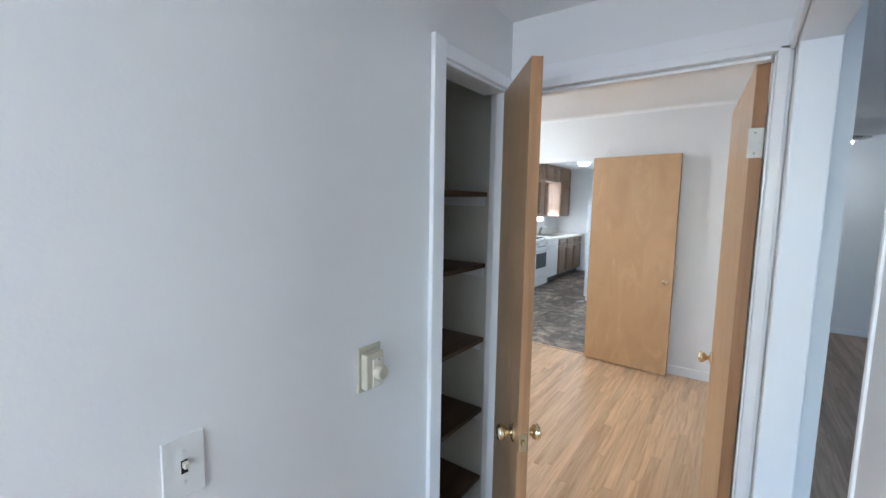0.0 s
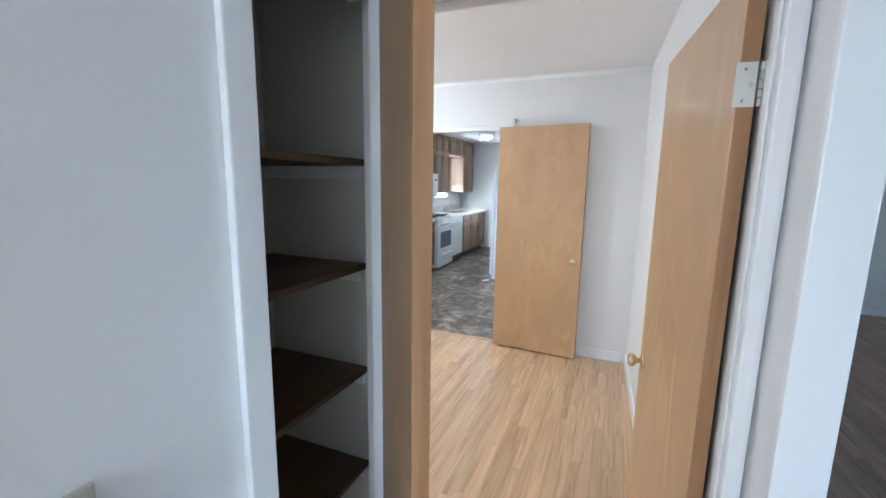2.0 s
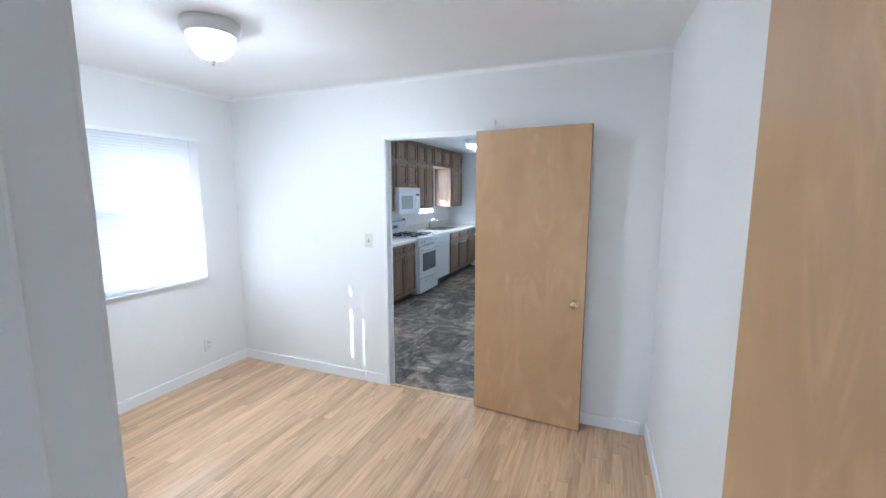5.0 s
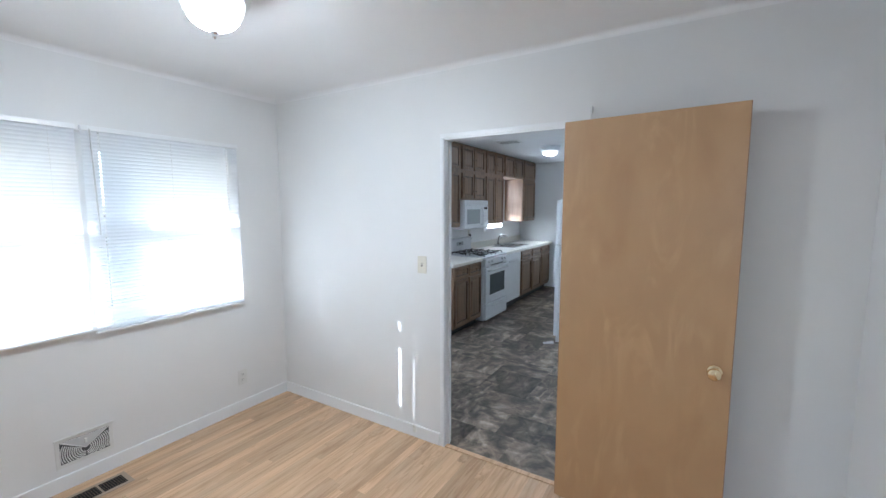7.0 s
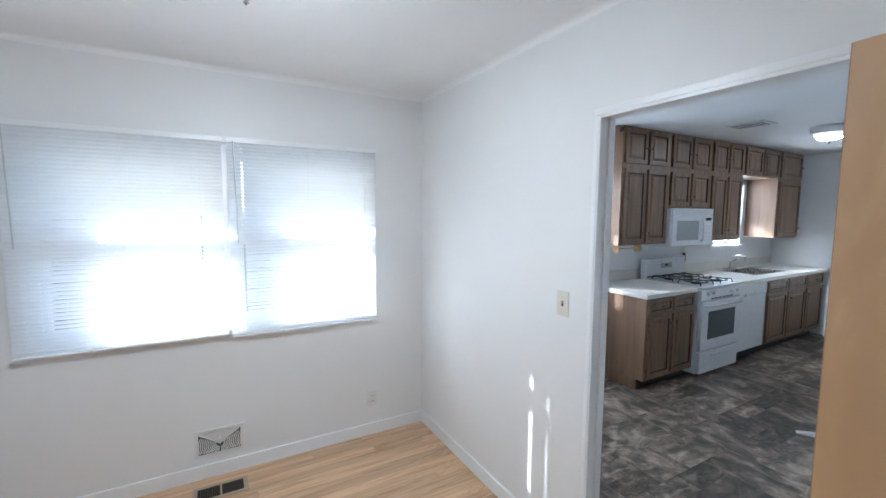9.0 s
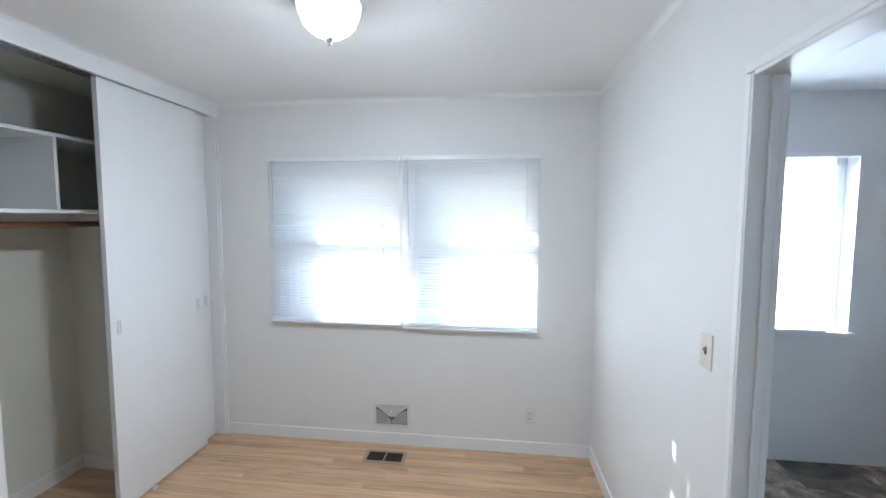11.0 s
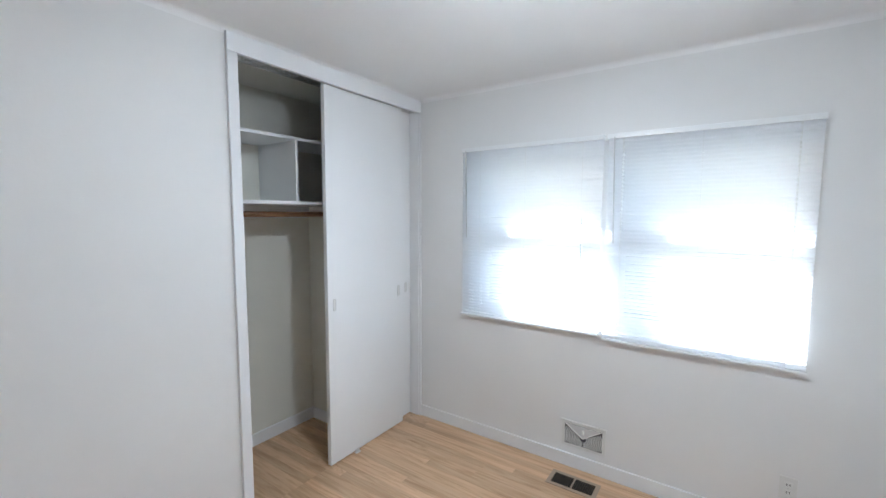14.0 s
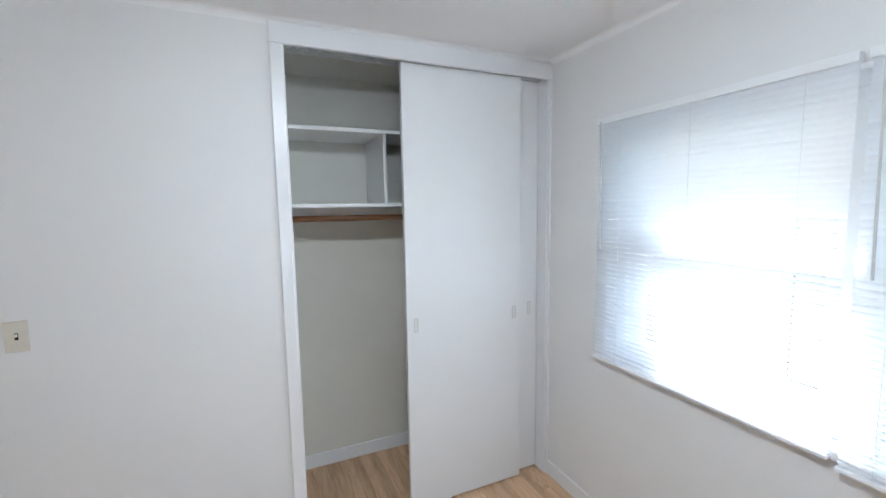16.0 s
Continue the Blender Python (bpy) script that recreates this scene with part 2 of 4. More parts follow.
def lathe(bm, profile, m=Matrix(), steps=28):
    """Turns a profile of (radius, height) about the local z axis."""
    rings = []
    for r, h in profile:
        if r < 1e-5:
            rings.append([bm.verts.new(m @ Vector((0, 0, h)))])
        else:
            rings.append([bm.verts.new(m @ Vector((r * math.cos(math.tau * i / steps), r * math.sin(math.tau * i / steps), h))) for i in range(steps)])
    for a, b in zip(rings, rings[1:]):
        for i in range(steps):
            j = (i + 1) % steps
            if len(a) == 1 and len(b) == 1:
                continue
            if len(a) == 1:
                bm.faces.new((a[0], b[i], b[j]))
            elif len(b) == 1:
                bm.faces.new((a[i], a[j], b[0]))
            else:
                bm.faces.new((a[i], a[j], b[j], b[i]))
    bmesh.ops.recalc_face_normals(bm, faces=bm.faces[:])
    return bm


def tube(bm, points, radius, steps=10, end=None):
    """A round bar along a line of points; end: the radius at its far end."""
    end = radius if end is None else end
    pts = [Vector(p) for p in points]
    rings = []
    for k, p in enumerate(pts):
        d = (pts[min(k + 1, len(pts) - 1)] - pts[max(k - 1, 0)]).normalized()
        q = d.to_track_quat('Z', 'Y')
        r = radius + (end - radius) * k / max(1, len(pts) - 1)
        rings.append([bm.verts.new(p + q @ Vector((r * math.cos(math.tau * i / steps), r * math.sin(math.tau * i / steps), 0))) for i in range(steps)])
    for a, b in zip(rings, rings[1:]):
        for i in range(steps):
            bm.faces.new((a[i], a[(i + 1) % steps], b[(i + 1) % steps], b[i]))
    bm.faces.new(rings[0][::-1])
    bm.faces.new(rings[-1])
    return bm


def to_mesh(name, bm, material, smooth=False):
    me = bpy.data.meshes.new(name)
    bm.to_mesh(me)
    bm.free()
    me.materials.append(material)
    for p in me.polygons:
        p.use_smooth = smooth
    return me


def part(name, bm, material, parent=None, label="", smooth=False):
    ob = new(name, to_mesh(name, bm, material, smooth))
    ob.parent = parent
    return tagged(ob, label)


def structure(name, bm, material, label, category):
    return tagged(part(name, bm, material), label, category, kind="structure")


def thing(name, label, category, m=None, group=""):
    ob = new(name)
    ob.empty_display_size = 0.05
    if m is not None:
        ob.matrix_world = m
    return tagged(ob, label, category, group)


# ---- the plan ----
CEIL = 2.47
XW = -2.39            # window wall, room face
YS, YSH = 2.72, 2.625  # door wall, room face and hall face
YN, YNK = 5.41, 5.485  # kitchen wall, room face and kitchen face
XH = 0.43             # hall wall with the linen closet
XL, XL2 = 1.30, 1.374  # wall between the hall and the living room
KX, KY = -2.52, 11.25  # kitchen outer wall and end wall
KR = 0.3

structure("floor", boxes((-2.66, 6.1, -1.2, 11.4, -0.2, -0.016)), M_GAP, "subfloor under oak strips and vinyl", "floor")
# north wall with the kitchen doorway
structure("wall_north", boxes((-2.66, -0.772, YN, YNK, -0.016, CEIL + .05), (0.02, 1.40, YN, YNK, -0.016, CEIL + .05), (-0.772, 0.02, YN, YNK, 2.04, CEIL + .05)), M_WALL, "white painted plaster wall with a doorway to the kitchen", "wall")
# west wall of the bedroom, with the window's opening
W0, W1, WZ0, WZ1 = 3.17, 4.99, 0.91, 2.04
structure("wall_west", boxes((-2.66, XW, 1.9, W0, -0.016, CEIL + .05), (-2.66, XW, W1, YN, -0.016, CEIL + .05), (-2.66, XW, W0, W1, -0.016, WZ0), (-2.66, XW, W0, W1, WZ1, CEIL + .05)), M_WALL, "white painted plaster wall with a wide window", "wall")
# south wall, with the closet opening and the bedroom doorway
CX0, CX1, CZ = -2.374, -0.955, 2.375
DX0, DX1, DZ = 0.487, 1.275, 2.012
structure("wall_south", boxes((XW, CX0, YSH, YS, -0.016, CEIL + .05), (CX1, -.12, YSH, YS, -0.016, CEIL + .05), (CX0, CX1, YSH, YS, CZ, CEIL + .05), (XH - .088, DX0, YSH, YS, -0.016, CEIL + .05), (DX1, XL, YSH, YS, -0.016, CEIL + .05), (DX0, DX1, YSH, YS, DZ, CEIL + .05), (-.12, XH - .088, YS - .004, YS, -0.016, CEIL + .05)), M_WALL, "white painted plaster wall with a closet and a doorway", "wall")
# east wall of the bedroom, a little out of square
bm = bmesh.new()
box(bm, 0, 0.10, 0, 2.76, -0.016, CEIL + .05)
east = structure("wall_east", bm, M_WALL, "white painted plaster wall behind the open door", "wall")
east.matrix_world = pose(1.285, YS - .01, 0, 0, 0, 1.9)
# bedroom ceiling with a soft cove along its edges
def cove_ceiling(name, x0, x1, y0, y1, z, wide, narrow):
    bm = bmesh.new()
    box(bm, x0 - .1, x1 + .1, y0 - .1, y1 + .1, z, z + .12)
    n = 10
    for kind, r in (("w", wide), ("n", wide), ("s", narrow)):
        prev = None
        for i in range(n + 1):
            a = math.pi / 2 * i / n
            off, down = r - r * math.sin(a), r - r * math.cos(a)
            if kind == "w":
                pts = (Vector((x0 + off, y0, z - down)), Vector((x0 + off, y1, z - down)))
            elif kind == "n":
                pts = (Vector((x0, y1 - off, z - down)), Vector((x1, y1 - off, z - down)))
            else:
                pts = (Vector((x0, y0 + off, z - down)), Vector((x1, y0 + off, z - down)))
            cur = [bm.verts.new(p) for p in pts]
            if prev:
                bm.faces.new((prev[0], prev[1], cur[1], cur[0]))
            prev = cur
    ob = structure(name, bm, M_CEIL, "white plaster ceiling with softly rounded edges", "ceiling")
    for p in ob.data.polygons:
        p.use_smooth = p.index > 5
    return ob


cove_ceiling("ceiling", XW + .001, 1.25, YS + .001, YN - .001, CEIL, 0.03, 0.03)
structure("ceiling_hall", boxes((XH - .6, XL2, -1.1, YSH, 2.27, 2.62)), M_CEIL, "white hall ceiling", "ceiling")
structure("ceiling_closet", boxes((-2.45, XH - .6, 1.9, YSH, 2.44, 2.6)), M_CLOSET, "white closet ceiling", "ceiling")
structure("ceiling_kitchen", boxes((-2.66, KR + .1, YNK, 11.4, 2.46, 2.6)), M_CEIL, "white kitchen ceiling", "ceiling")
structure("ceiling_living", boxes((XL2, 6.1, -1.1, 8.3, 2.47, 2.6)), M_CEIL, "white living room ceiling", "ceiling")
# hall
LY0, LY1, LZ = 2.158, 2.575, 2.0
structure("wall_hall_west", boxes((XH - .09, XH, -1.1, LY0, -0.016, 2.27), (XH - .035, XH, LY1, YSH + .02, -0.016, 2.27), (XH - .09, XH, LY0, LY1, LZ, 2.27)), M_WALL, "white painted hall wall with a linen closet", "wall")
structure("wall_hall_east", boxes((1.365, 1.45, -1.1, 1.86, -0.016, 2.6), (XL, XL2, 2.49, YS, -0.016, 2.6), (XL, XL2, 1.862, 2.49, 1.985, 2.6)), M_WALL, "white painted hall wall with a cased opening", "wall")
# the opening in this unseen wall is made for the hall's fill lamp
structure("wall_hall_south", boxes((XH - .1, 0.52, -1.2, -1.0, -0.016, 2.6), (1.28, XL2, -1.2, -1.0, -0.016, 2.6), (0.52, 1.28, -1.2, -1.0, -0.016, 1.05), (0.52, 1.28, -1.2, -1.0, 2.15, 2.6)), M_WALL, "plain white wall closing the hall", "wall")
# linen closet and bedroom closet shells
# linen closet walls wear the darkened copy of the closet cream
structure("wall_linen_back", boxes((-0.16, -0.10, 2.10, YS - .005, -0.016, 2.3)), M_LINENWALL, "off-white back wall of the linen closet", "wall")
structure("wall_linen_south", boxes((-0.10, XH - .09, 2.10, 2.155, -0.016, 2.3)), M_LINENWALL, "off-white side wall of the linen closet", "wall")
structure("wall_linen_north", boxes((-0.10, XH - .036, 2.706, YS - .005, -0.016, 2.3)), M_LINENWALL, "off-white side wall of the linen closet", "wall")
structure("wall_closet_back", boxes((XW, -0.75, 1.97, 2.05, -0.016, 2.5)), M_CLOSET, "off-white back wall of the closet", "wall")
structure("wall_closet_side", boxes((-0.80, -0.72, 2.05, YSH, -0.016, 2.5)), M_CLOSET, "off-white side wall of the closet", "wall")
structure("wall_closet_partition", boxes((-1.95, -1.87, 2.05, 2.52, -0.016, 1.66)), M_CLOSET, "off-white partition under the closet shelf", "wall")
# living room and kitchen shells
structure("wall_living_north", boxes((XL2, 6.1, 8.2, 8.3, -0.016, 2.6)), M_WALL, "white living room wall", "wall")
structure("wall_living_west", boxes((1.405, 1.45, YS, 8.2, -0.016, 2.6)), M_WALL, "white living room wall", "wall")
structure("wall_living_south", boxes((XL2, 6.1, -1.2, -1.1, -0.016, 2.6)), M_WALL, "plain white wall closing the living room", "wall")
# unseen wall; its opening is placed to suit the daylight fill
structure("wall_living_east", boxes((6.0, 6.1, -1.1, -0.75, -0.016, 2.6), (6.0, 6.1, 2.55, 8.2, -0.016, 2.6), (6.0, 6.1, -0.75, 2.55, -0.016, 0.8), (6.0, 6.1, -0.75, 2.55, 2.2, 2.6)), M_WALL, "plain white wall with an added wide opening for the fill lamp", "wall")
structure("wall_kitchen_west", boxes((-2.66, KX, YNK, 5.75, -0.016, 2.5), (-2.66, KX, 7.05, 9.62, -0.016, 2.5), (-2.66, KX, 10.36, 11.4, -0.016, 2.5), (-2.66, KX, 5.75, 7.05, -0.016, 0.9), (-2.66, KX, 5.75, 7.05, 2.05, 2.5), (-2.66, KX, 9.62, 10.36, -0.016, 1.22), (-2.66, KX, 9.62, 10.36, 2.06, 2.5)), M_WALL, "white kitchen wall with a window over the sink", "wall")
structure("wall_kitchen_north", boxes((KX, KR + .1, KY, 11.4, -0.016, 2.5)), M_WALL, "white kitchen end wall", "wall")
structure("wall_kitchen_east", boxes((KR, KR + .1, YNK, KY, -0.016, 2.5)), M_WALL, "white kitchen wall behind the refrigerator", "wall")


# ---- trim ----
def trim(name, label, *rows, bevel=0.004, mat=None):
    ob = tagged(part(name, boxes(*rows, bevel=bevel), mat or M_TRIM), label, "trim", kind="structure")
    return ob


trim("baseboard_west", "low white baseboard", (XW, XW + .014, YS + .012, YN - .012, -.004, .085))
trim("baseboard_north", "low white baseboard", (XW + .002, -0.797, YN - .014, YN, -.004, .085), (0.05, 1.15, YN - .014, YN, -.004, .085))
trim("baseboard_south", "low white baseboard", (-0.885, 0.44, YS, YS + .014, -.004, .085))
trim("baseboard_closet", "low white baseboard in the closet", (-1.87, -0.81, 2.05, 2.064, -.004, .085), (-1.87, -1.856, 2.066, 2.52, -.004, .085))
trim("baseboard_living", "low white baseboard", (1.46, 5.9, 8.186, 8.2, -.004, .07))
b_east = trim("baseboard_east", "low white baseboard", (-.014, 0, .05, 2.70, -.004, .085))
b_east.matrix_world = east.matrix_world
trim("baseboard_kitchen", "white baseboard on the kitchen end wall", (-1.8, KR, KY - .014, KY, -.004, .09))
# kitchen doorway casing and jamb
trim("trim_kitchen_door", "narrow white casing round the kitchen doorway", (-0.793, -0.769, YN - .012, YN, -.004, 2.033), (0.012, 0.045, YN - .012, YN, -.004, 2.033), (-0.793, 0.045, YN - .012, YN, 2.034, 2.062),
     (-0.773, -0.762, YN - .009, YNK + .008, -.004, 2.03), (0.008, 0.02, YN + .002, YNK + .008, -.004, 2.03), (-0.762, 0.008, YN - .008, YNK + .008, 2.022, 2.04), (-0.762, -0.752, YN + .035, YN + .06, -.004, 2.02))
# closet casing, head track and jambs
trim("trim_closet", "plain white casing round the closet", (CX1 - .004, CX1 + .048, YS, YS + .018, -.004, CZ - .012), (XW + .002, CX0 + .004, YS, YS + .018, -.004, CZ - .012), (XW + .002, CX1 + .048, YS, YS + .018, CZ - .011, 2.452),
     (CX1 - .012, CX1, YSH, YS + .003, -.004, CZ), (CX0, CX0 + .012, YSH, YS + .003, -.004, CZ))
part("trim_closet_track", boxes((CX0 + .014, CX1 - .014, 2.61, 2.69, CZ - .0035, CZ - .001)), M_STEEL)
tagged(bpy.data.objects["trim_closet_track"], "thin metal track for the sliding doors", "trim", kind="structure")
# bedroom doorway: stepped casing on the hall side, jambs with stops
trim("trim_bedroom_door", "white stepped casing round the bedroom doorway", (XH + .002, DX0 - .012, YSH - .014, YSH, -.004, DZ + .011), (DX1 + .004, XL - .002, YSH - .014, YSH, -.004, DZ + .011), (XH + .002, XL - .002, YSH - .014, YSH, DZ + .012, DZ + .072),
     (DX0 - .016, DX0 + .014, YSH - .022, YS + .004, -.004, DZ), (DX1 - .014, DX1 + .016, YSH - .022, YS + .004, -.004, DZ), (DX0 - .016, DX1 + .016, YSH - .022, YS + .004, DZ - .014, DZ + .016),
     (DX0 + .014, DX0 + .026, YSH + .005, YSH + .045, -.004, DZ - .015), (DX1 - .020, DX1 - .014, YSH + .005, YSH + .045, -.004, DZ - .015), (DX0 + .027, DX1 - .027, YSH + .005, YSH + .045, DZ - .027, DZ - .015),
     (0.45, DX0 - .002, YS, YS + .016, -.004, DZ + .06), (DX1 + .0165, DX1 + .019, YS, YS + .012, -.004, DZ + .06), (DX0 - .002, DX1 + .004, YS, YS + .016, DZ + .004, DZ + .06))
# linen closet casing
trim("trim_linen", "white casing round the linen closet", (XH, XH + .016, LY0 - .062, LY0 - .002, -.004, LZ + .06), (XH, XH + .016, LY0 - .001, LY1 + .03, LZ + .004, LZ + .05), (XH, XH + .014, LY1 + .004, LY1 + .055, -.004, LZ + .003),
     (XH - .09, XH + .006, LY0 - .012, LY0 + .006, -.004, LZ), (XH - .035, XH + .006, LY1 - .006, LY1 + .012, -.004, LZ), (XH - .09, XH + .004, LY0 + .007, LY1 - .007, LZ - .008, LZ + .006))
# living room opening
trim("trim_living_opening", "white casing of the opening to the living room", (XL - .004, XL2 + .004, 2.472, 2.493, -.004, 1.99), (1.361, 1.454, 1.861, 1.875, -.004, 1.99), (XL - .004, XL2 + .004, 1.876, 2.471, 1.972, 1.99), (XL - .014, XL - .002, 1.80, YSH - .02, 1.995, 2.055))
trim("trim_threshold", "pale wooden threshold strip at the kitchen", (-0.761, 0.007, YN - .006, YN + .03, -.004, .006), mat=M_OAK)


# ---- doors ----
def knob(parent, at, way_out, name="door_knob"):
    """A turned brass knob with its rose, standing out along way_out."""
    m = Matrix.Translation(at) @ Vector(way_out).to_track_quat('Z', 'Y').to_matrix().to_4x4()
    k = part(name, lathe(bmesh.new(), [(0.0115, 0.004), (0.010, 0.018), (0.013, 0.024), (0.022, 0.030), (0.027, 0.039), (0.026, 0.048), (0.018, 0.055), (0, 0.057)], m), M_BRASS, parent, "polished brass knob", True)
    part("rose", lathe(bmesh.new(), [(0, 0.0), (0.031, 0.0), (0.031, 0.003), (0.024, 0.008), (0.012, 0.010), (0, 0.010)], m), M_BRASS, k, "", True)


def slab_door(name, label, m, width, height, mat, knobs, hinges, latch=False, thick=0.035, edge_mat=None, knob_z=0.84, pin=0.007):
    """A flush door: hinge edge at the local origin, leaf along +x, faces at y 0 and -thick."""
    d = tagged(new(name), label, "door", kind="structure")
    d.matrix_world = m
    part("leaf", boxes((0.002, width - .002, -thick, 0, 0.012, height), bevel=0.0015), mat, d)
    em = edge_mat or M_BIRCH_EDGE
    part("edge_band", boxes((-.0005, 0.0018, -thick + .001, -.001, 0.013, height - .001)), em, d, "darker solid edge band")
    part("edge_band", boxes((width - .0018, width + .0005, -thick + .001, -.001, 0.013, height - .001)), em, d, "darker solid edge band")
    for side in knobs:
        knob(d, (width - .062, 0 if side > 0 else -thick, knob_z), (0, side, 0))
    for z in hinges:
        h = part("hinge", boxes((-.0026, -.0006, -thick + .002, .006, z - .045, z + .045), bevel=.0006), M_HINGE, d, "pale painted butt hinge")
        bm = bmesh.new()
        for k in range(5):
            tube(bm, [(-.003, pin, z - .045 + k * .018), (-.003, pin, z - .0285 + k * .018)], .006, 10)
        part("knuckle", bm, M_HINGE, h)
        for dz, dy in ((-.032, -.012), (0, -.024), (.032, -.012)):
            part("screw", lathe(bmesh.new(), [(0, 0), (.004, 0), (.003, .001), (0, .0012)], Matrix.Translation((-.0027, dy, z + dz)) @ Vector((-1, 0, 0)).to_track_quat('Z', 'Y').to_matrix().to_4x4(), 10), M_STEEL, h)
    if latch:
        lp = part("latch_plate", boxes((width + .0006, width + .0022, -thick / 2 - .012, -thick / 2 + .012, knob_z - .03, knob_z + .03)), M_BRASS, d, "brass latch plate")
        part("bolt", boxes((width + .0022, width + .010, -thick / 2 - .006, -thick / 2 + .006, knob_z - .008, knob_z + .008), bevel=.002), M_BRASS, lp)
    return d


slab_door("door_kitchen", "flat birch veneer door, wide open against the wall", pose(0.01, YN - .05, 0, 0, 0, -4.4) @ Matrix.Translation((0, .0, 0)), 0.765, 2.038, M_BIRCH_PLAIN, (-1,), (), knob_z=.893)
slab_door("door_bedroom", "flat birch veneer door, open along the wall", pose(1.217, YS - .020, 0, 0, 0, 95.2), 0.77, 2.0, M_BIRCH, (1,), (0.25, 1.76), pin=-.042)
slab_door("door_linen", "narrow brown veneer closet door, half open", pose(XH + .038, LY1 - .008, 0, 0, 0, -51.5), 0.40, 1.985, M_LINEN, (1, -1), (0.25, 1.76), True, knob_z=.81)
# bracket pin above the kitchen door
tagged(part("door_pin", boxes((0.115, 0.125, YN - .03, YN, 2.085, 2.115), (0.117, 0.123, YN - .032, YN - .024, 2.02, 2.10)), M_WHITEPLATE), "small white pin over the kitchen door", "bracket")


def sliding_door(name, x0, x1, y, pulls):
    d = tagged(new(name), "flush white sliding closet door with recessed pulls", "door", kind="structure")
    part("panel", boxes((x0, x1, y - .03, y, 0.008, CZ - .004), bevel=.002), M_TRIM, d)
    for px in pulls:
        p = part("pull", boxes((px - .011, px - .008, y + .0003, y + .0028, 1.005, 1.075), (px + .008, px + .011, y + .0003, y + .0028, 1.005, 1.075), (px - .011, px + .011, y + .0003, y + .0028, 1.0755, 1.078), (px - .011, px + .011, y + .0003, y + .0028, 1.002, 1.0045)), M_GRILLE, d, "small recessed metal pull")
        part("recess", boxes((px - .0078, px + .0078, y + .0002, y + .0010, 1.005, 1.075)), M_WHITEPLATE, p)
    return d


sliding_door("door_closet_front", -2.21, -1.505, 2.688, (-1.555, -2.165))
sliding_door("door_closet_rear", CX0 + .016, -1.60, 2.645, (-2.30,))
fg = thing("door_guide", "small white floor guide under the sliding doors", "guide", pose(-1.72, 2.70, 0))
part("base", boxes((-.02, .02, -.012, .012, 0, .003), bevel=.001), M_WHITEPLATE, fg)
part("fin", boxes((-.018, .018, -.003, .003, .003, .026), bevel=.001), M_WHITEPLATE, fg)


# ---- bedroom window with its two blinds ----
GX = -2.50
win = tagged(new("window_1"), "wide white double window with two sashes behind closed blinds", "window", kind="structure")
part("window_frame", boxes((-2.62, -2.46, W0, W0 + .05, WZ0, WZ1), (-2.62, -2.46, W1 - .04, W1, WZ0, WZ1), (-2.62, -2.46, W0 + .05, W1 - .04, WZ1 - .05, WZ1), (-2.62, -2.46, W0 + .05, W1 - .04, WZ0, WZ0 + .035), (-2.62, -2.46, 4.02, 4.16, WZ0 + .035, WZ1 - .05), bevel=.003), M_TRIM, win)
part("window_sill", boxes((-2.46, XW + .018, W0 - .03, W1 + .03, WZ0 - .03, WZ0 + .002), bevel=.004), M_TRIM, win)
for g0, g1 in ((W0 + .05, 4.02), (4.16, W1 - .04)):
    s = part("sash", boxes((GX - .03, GX + .01, g0, g0 + .03, WZ0 + .035, 1.50), (GX - .03, GX + .01, g1 - .03, g1, WZ0 + .035, 1.50), (GX - .03, GX + .01, g0 + .03, g1 - .03, WZ0 + .035, WZ0 + .07), (GX - .03, GX + .01, g0 + .03, g1 - .03, 1.425, 1.535),
                           (GX - .07, GX - .035, g0, g0 + .03, 1.46, WZ1 - .05), (GX - .07, GX - .035, g1 - .03, g1, 1.46, WZ1 - .05), (GX - .07, GX - .035, g0 + .03, g1 - .03, WZ1 - .09, WZ1 - .05), bevel=.002), M_TRIM, win)
    for z0, z1, gx in ((WZ0 + .07, 1.44, GX - .01), (1.50, WZ1 - .09, GX - .05)):
        p = part("pane", boxes((gx - .002, gx + .002, g0 + .03, g1 - .03, z0, z1)), M_GLASS, s)
        p.visible_shadow = False


def slat_mesh(name, length, tilt, cords, depth=0.025):
    """One curved blind slat along y, tilted about its length."""
    bm = bmesh.new()
    rows = []
    for i in range(5):
        u = (i / 4 - .5) * depth
        up = .0022 * (1 - (2 * u / depth) ** 2)
        x, z = u * math.cos(tilt) - up * math.sin(tilt), u * math.sin(tilt) + up * math.cos(tilt)
        ys = [-length / 2] + [c + e for c in cords for e in (-.0045, .0045)] + [length / 2]
        rows.append([bm.verts.new((x, y, z)) for y in ys])
    for i, (a, b) in enumerate(zip(rows, rows[1:])):
        for k in range(len(a) - 1):
            if k % 2 == 0 or i in (0, 3):
                bm.faces.new((a[k], a[k + 1], b[k + 1], b[k]))
    return to_mesh(name, bm, M_SLAT, True)


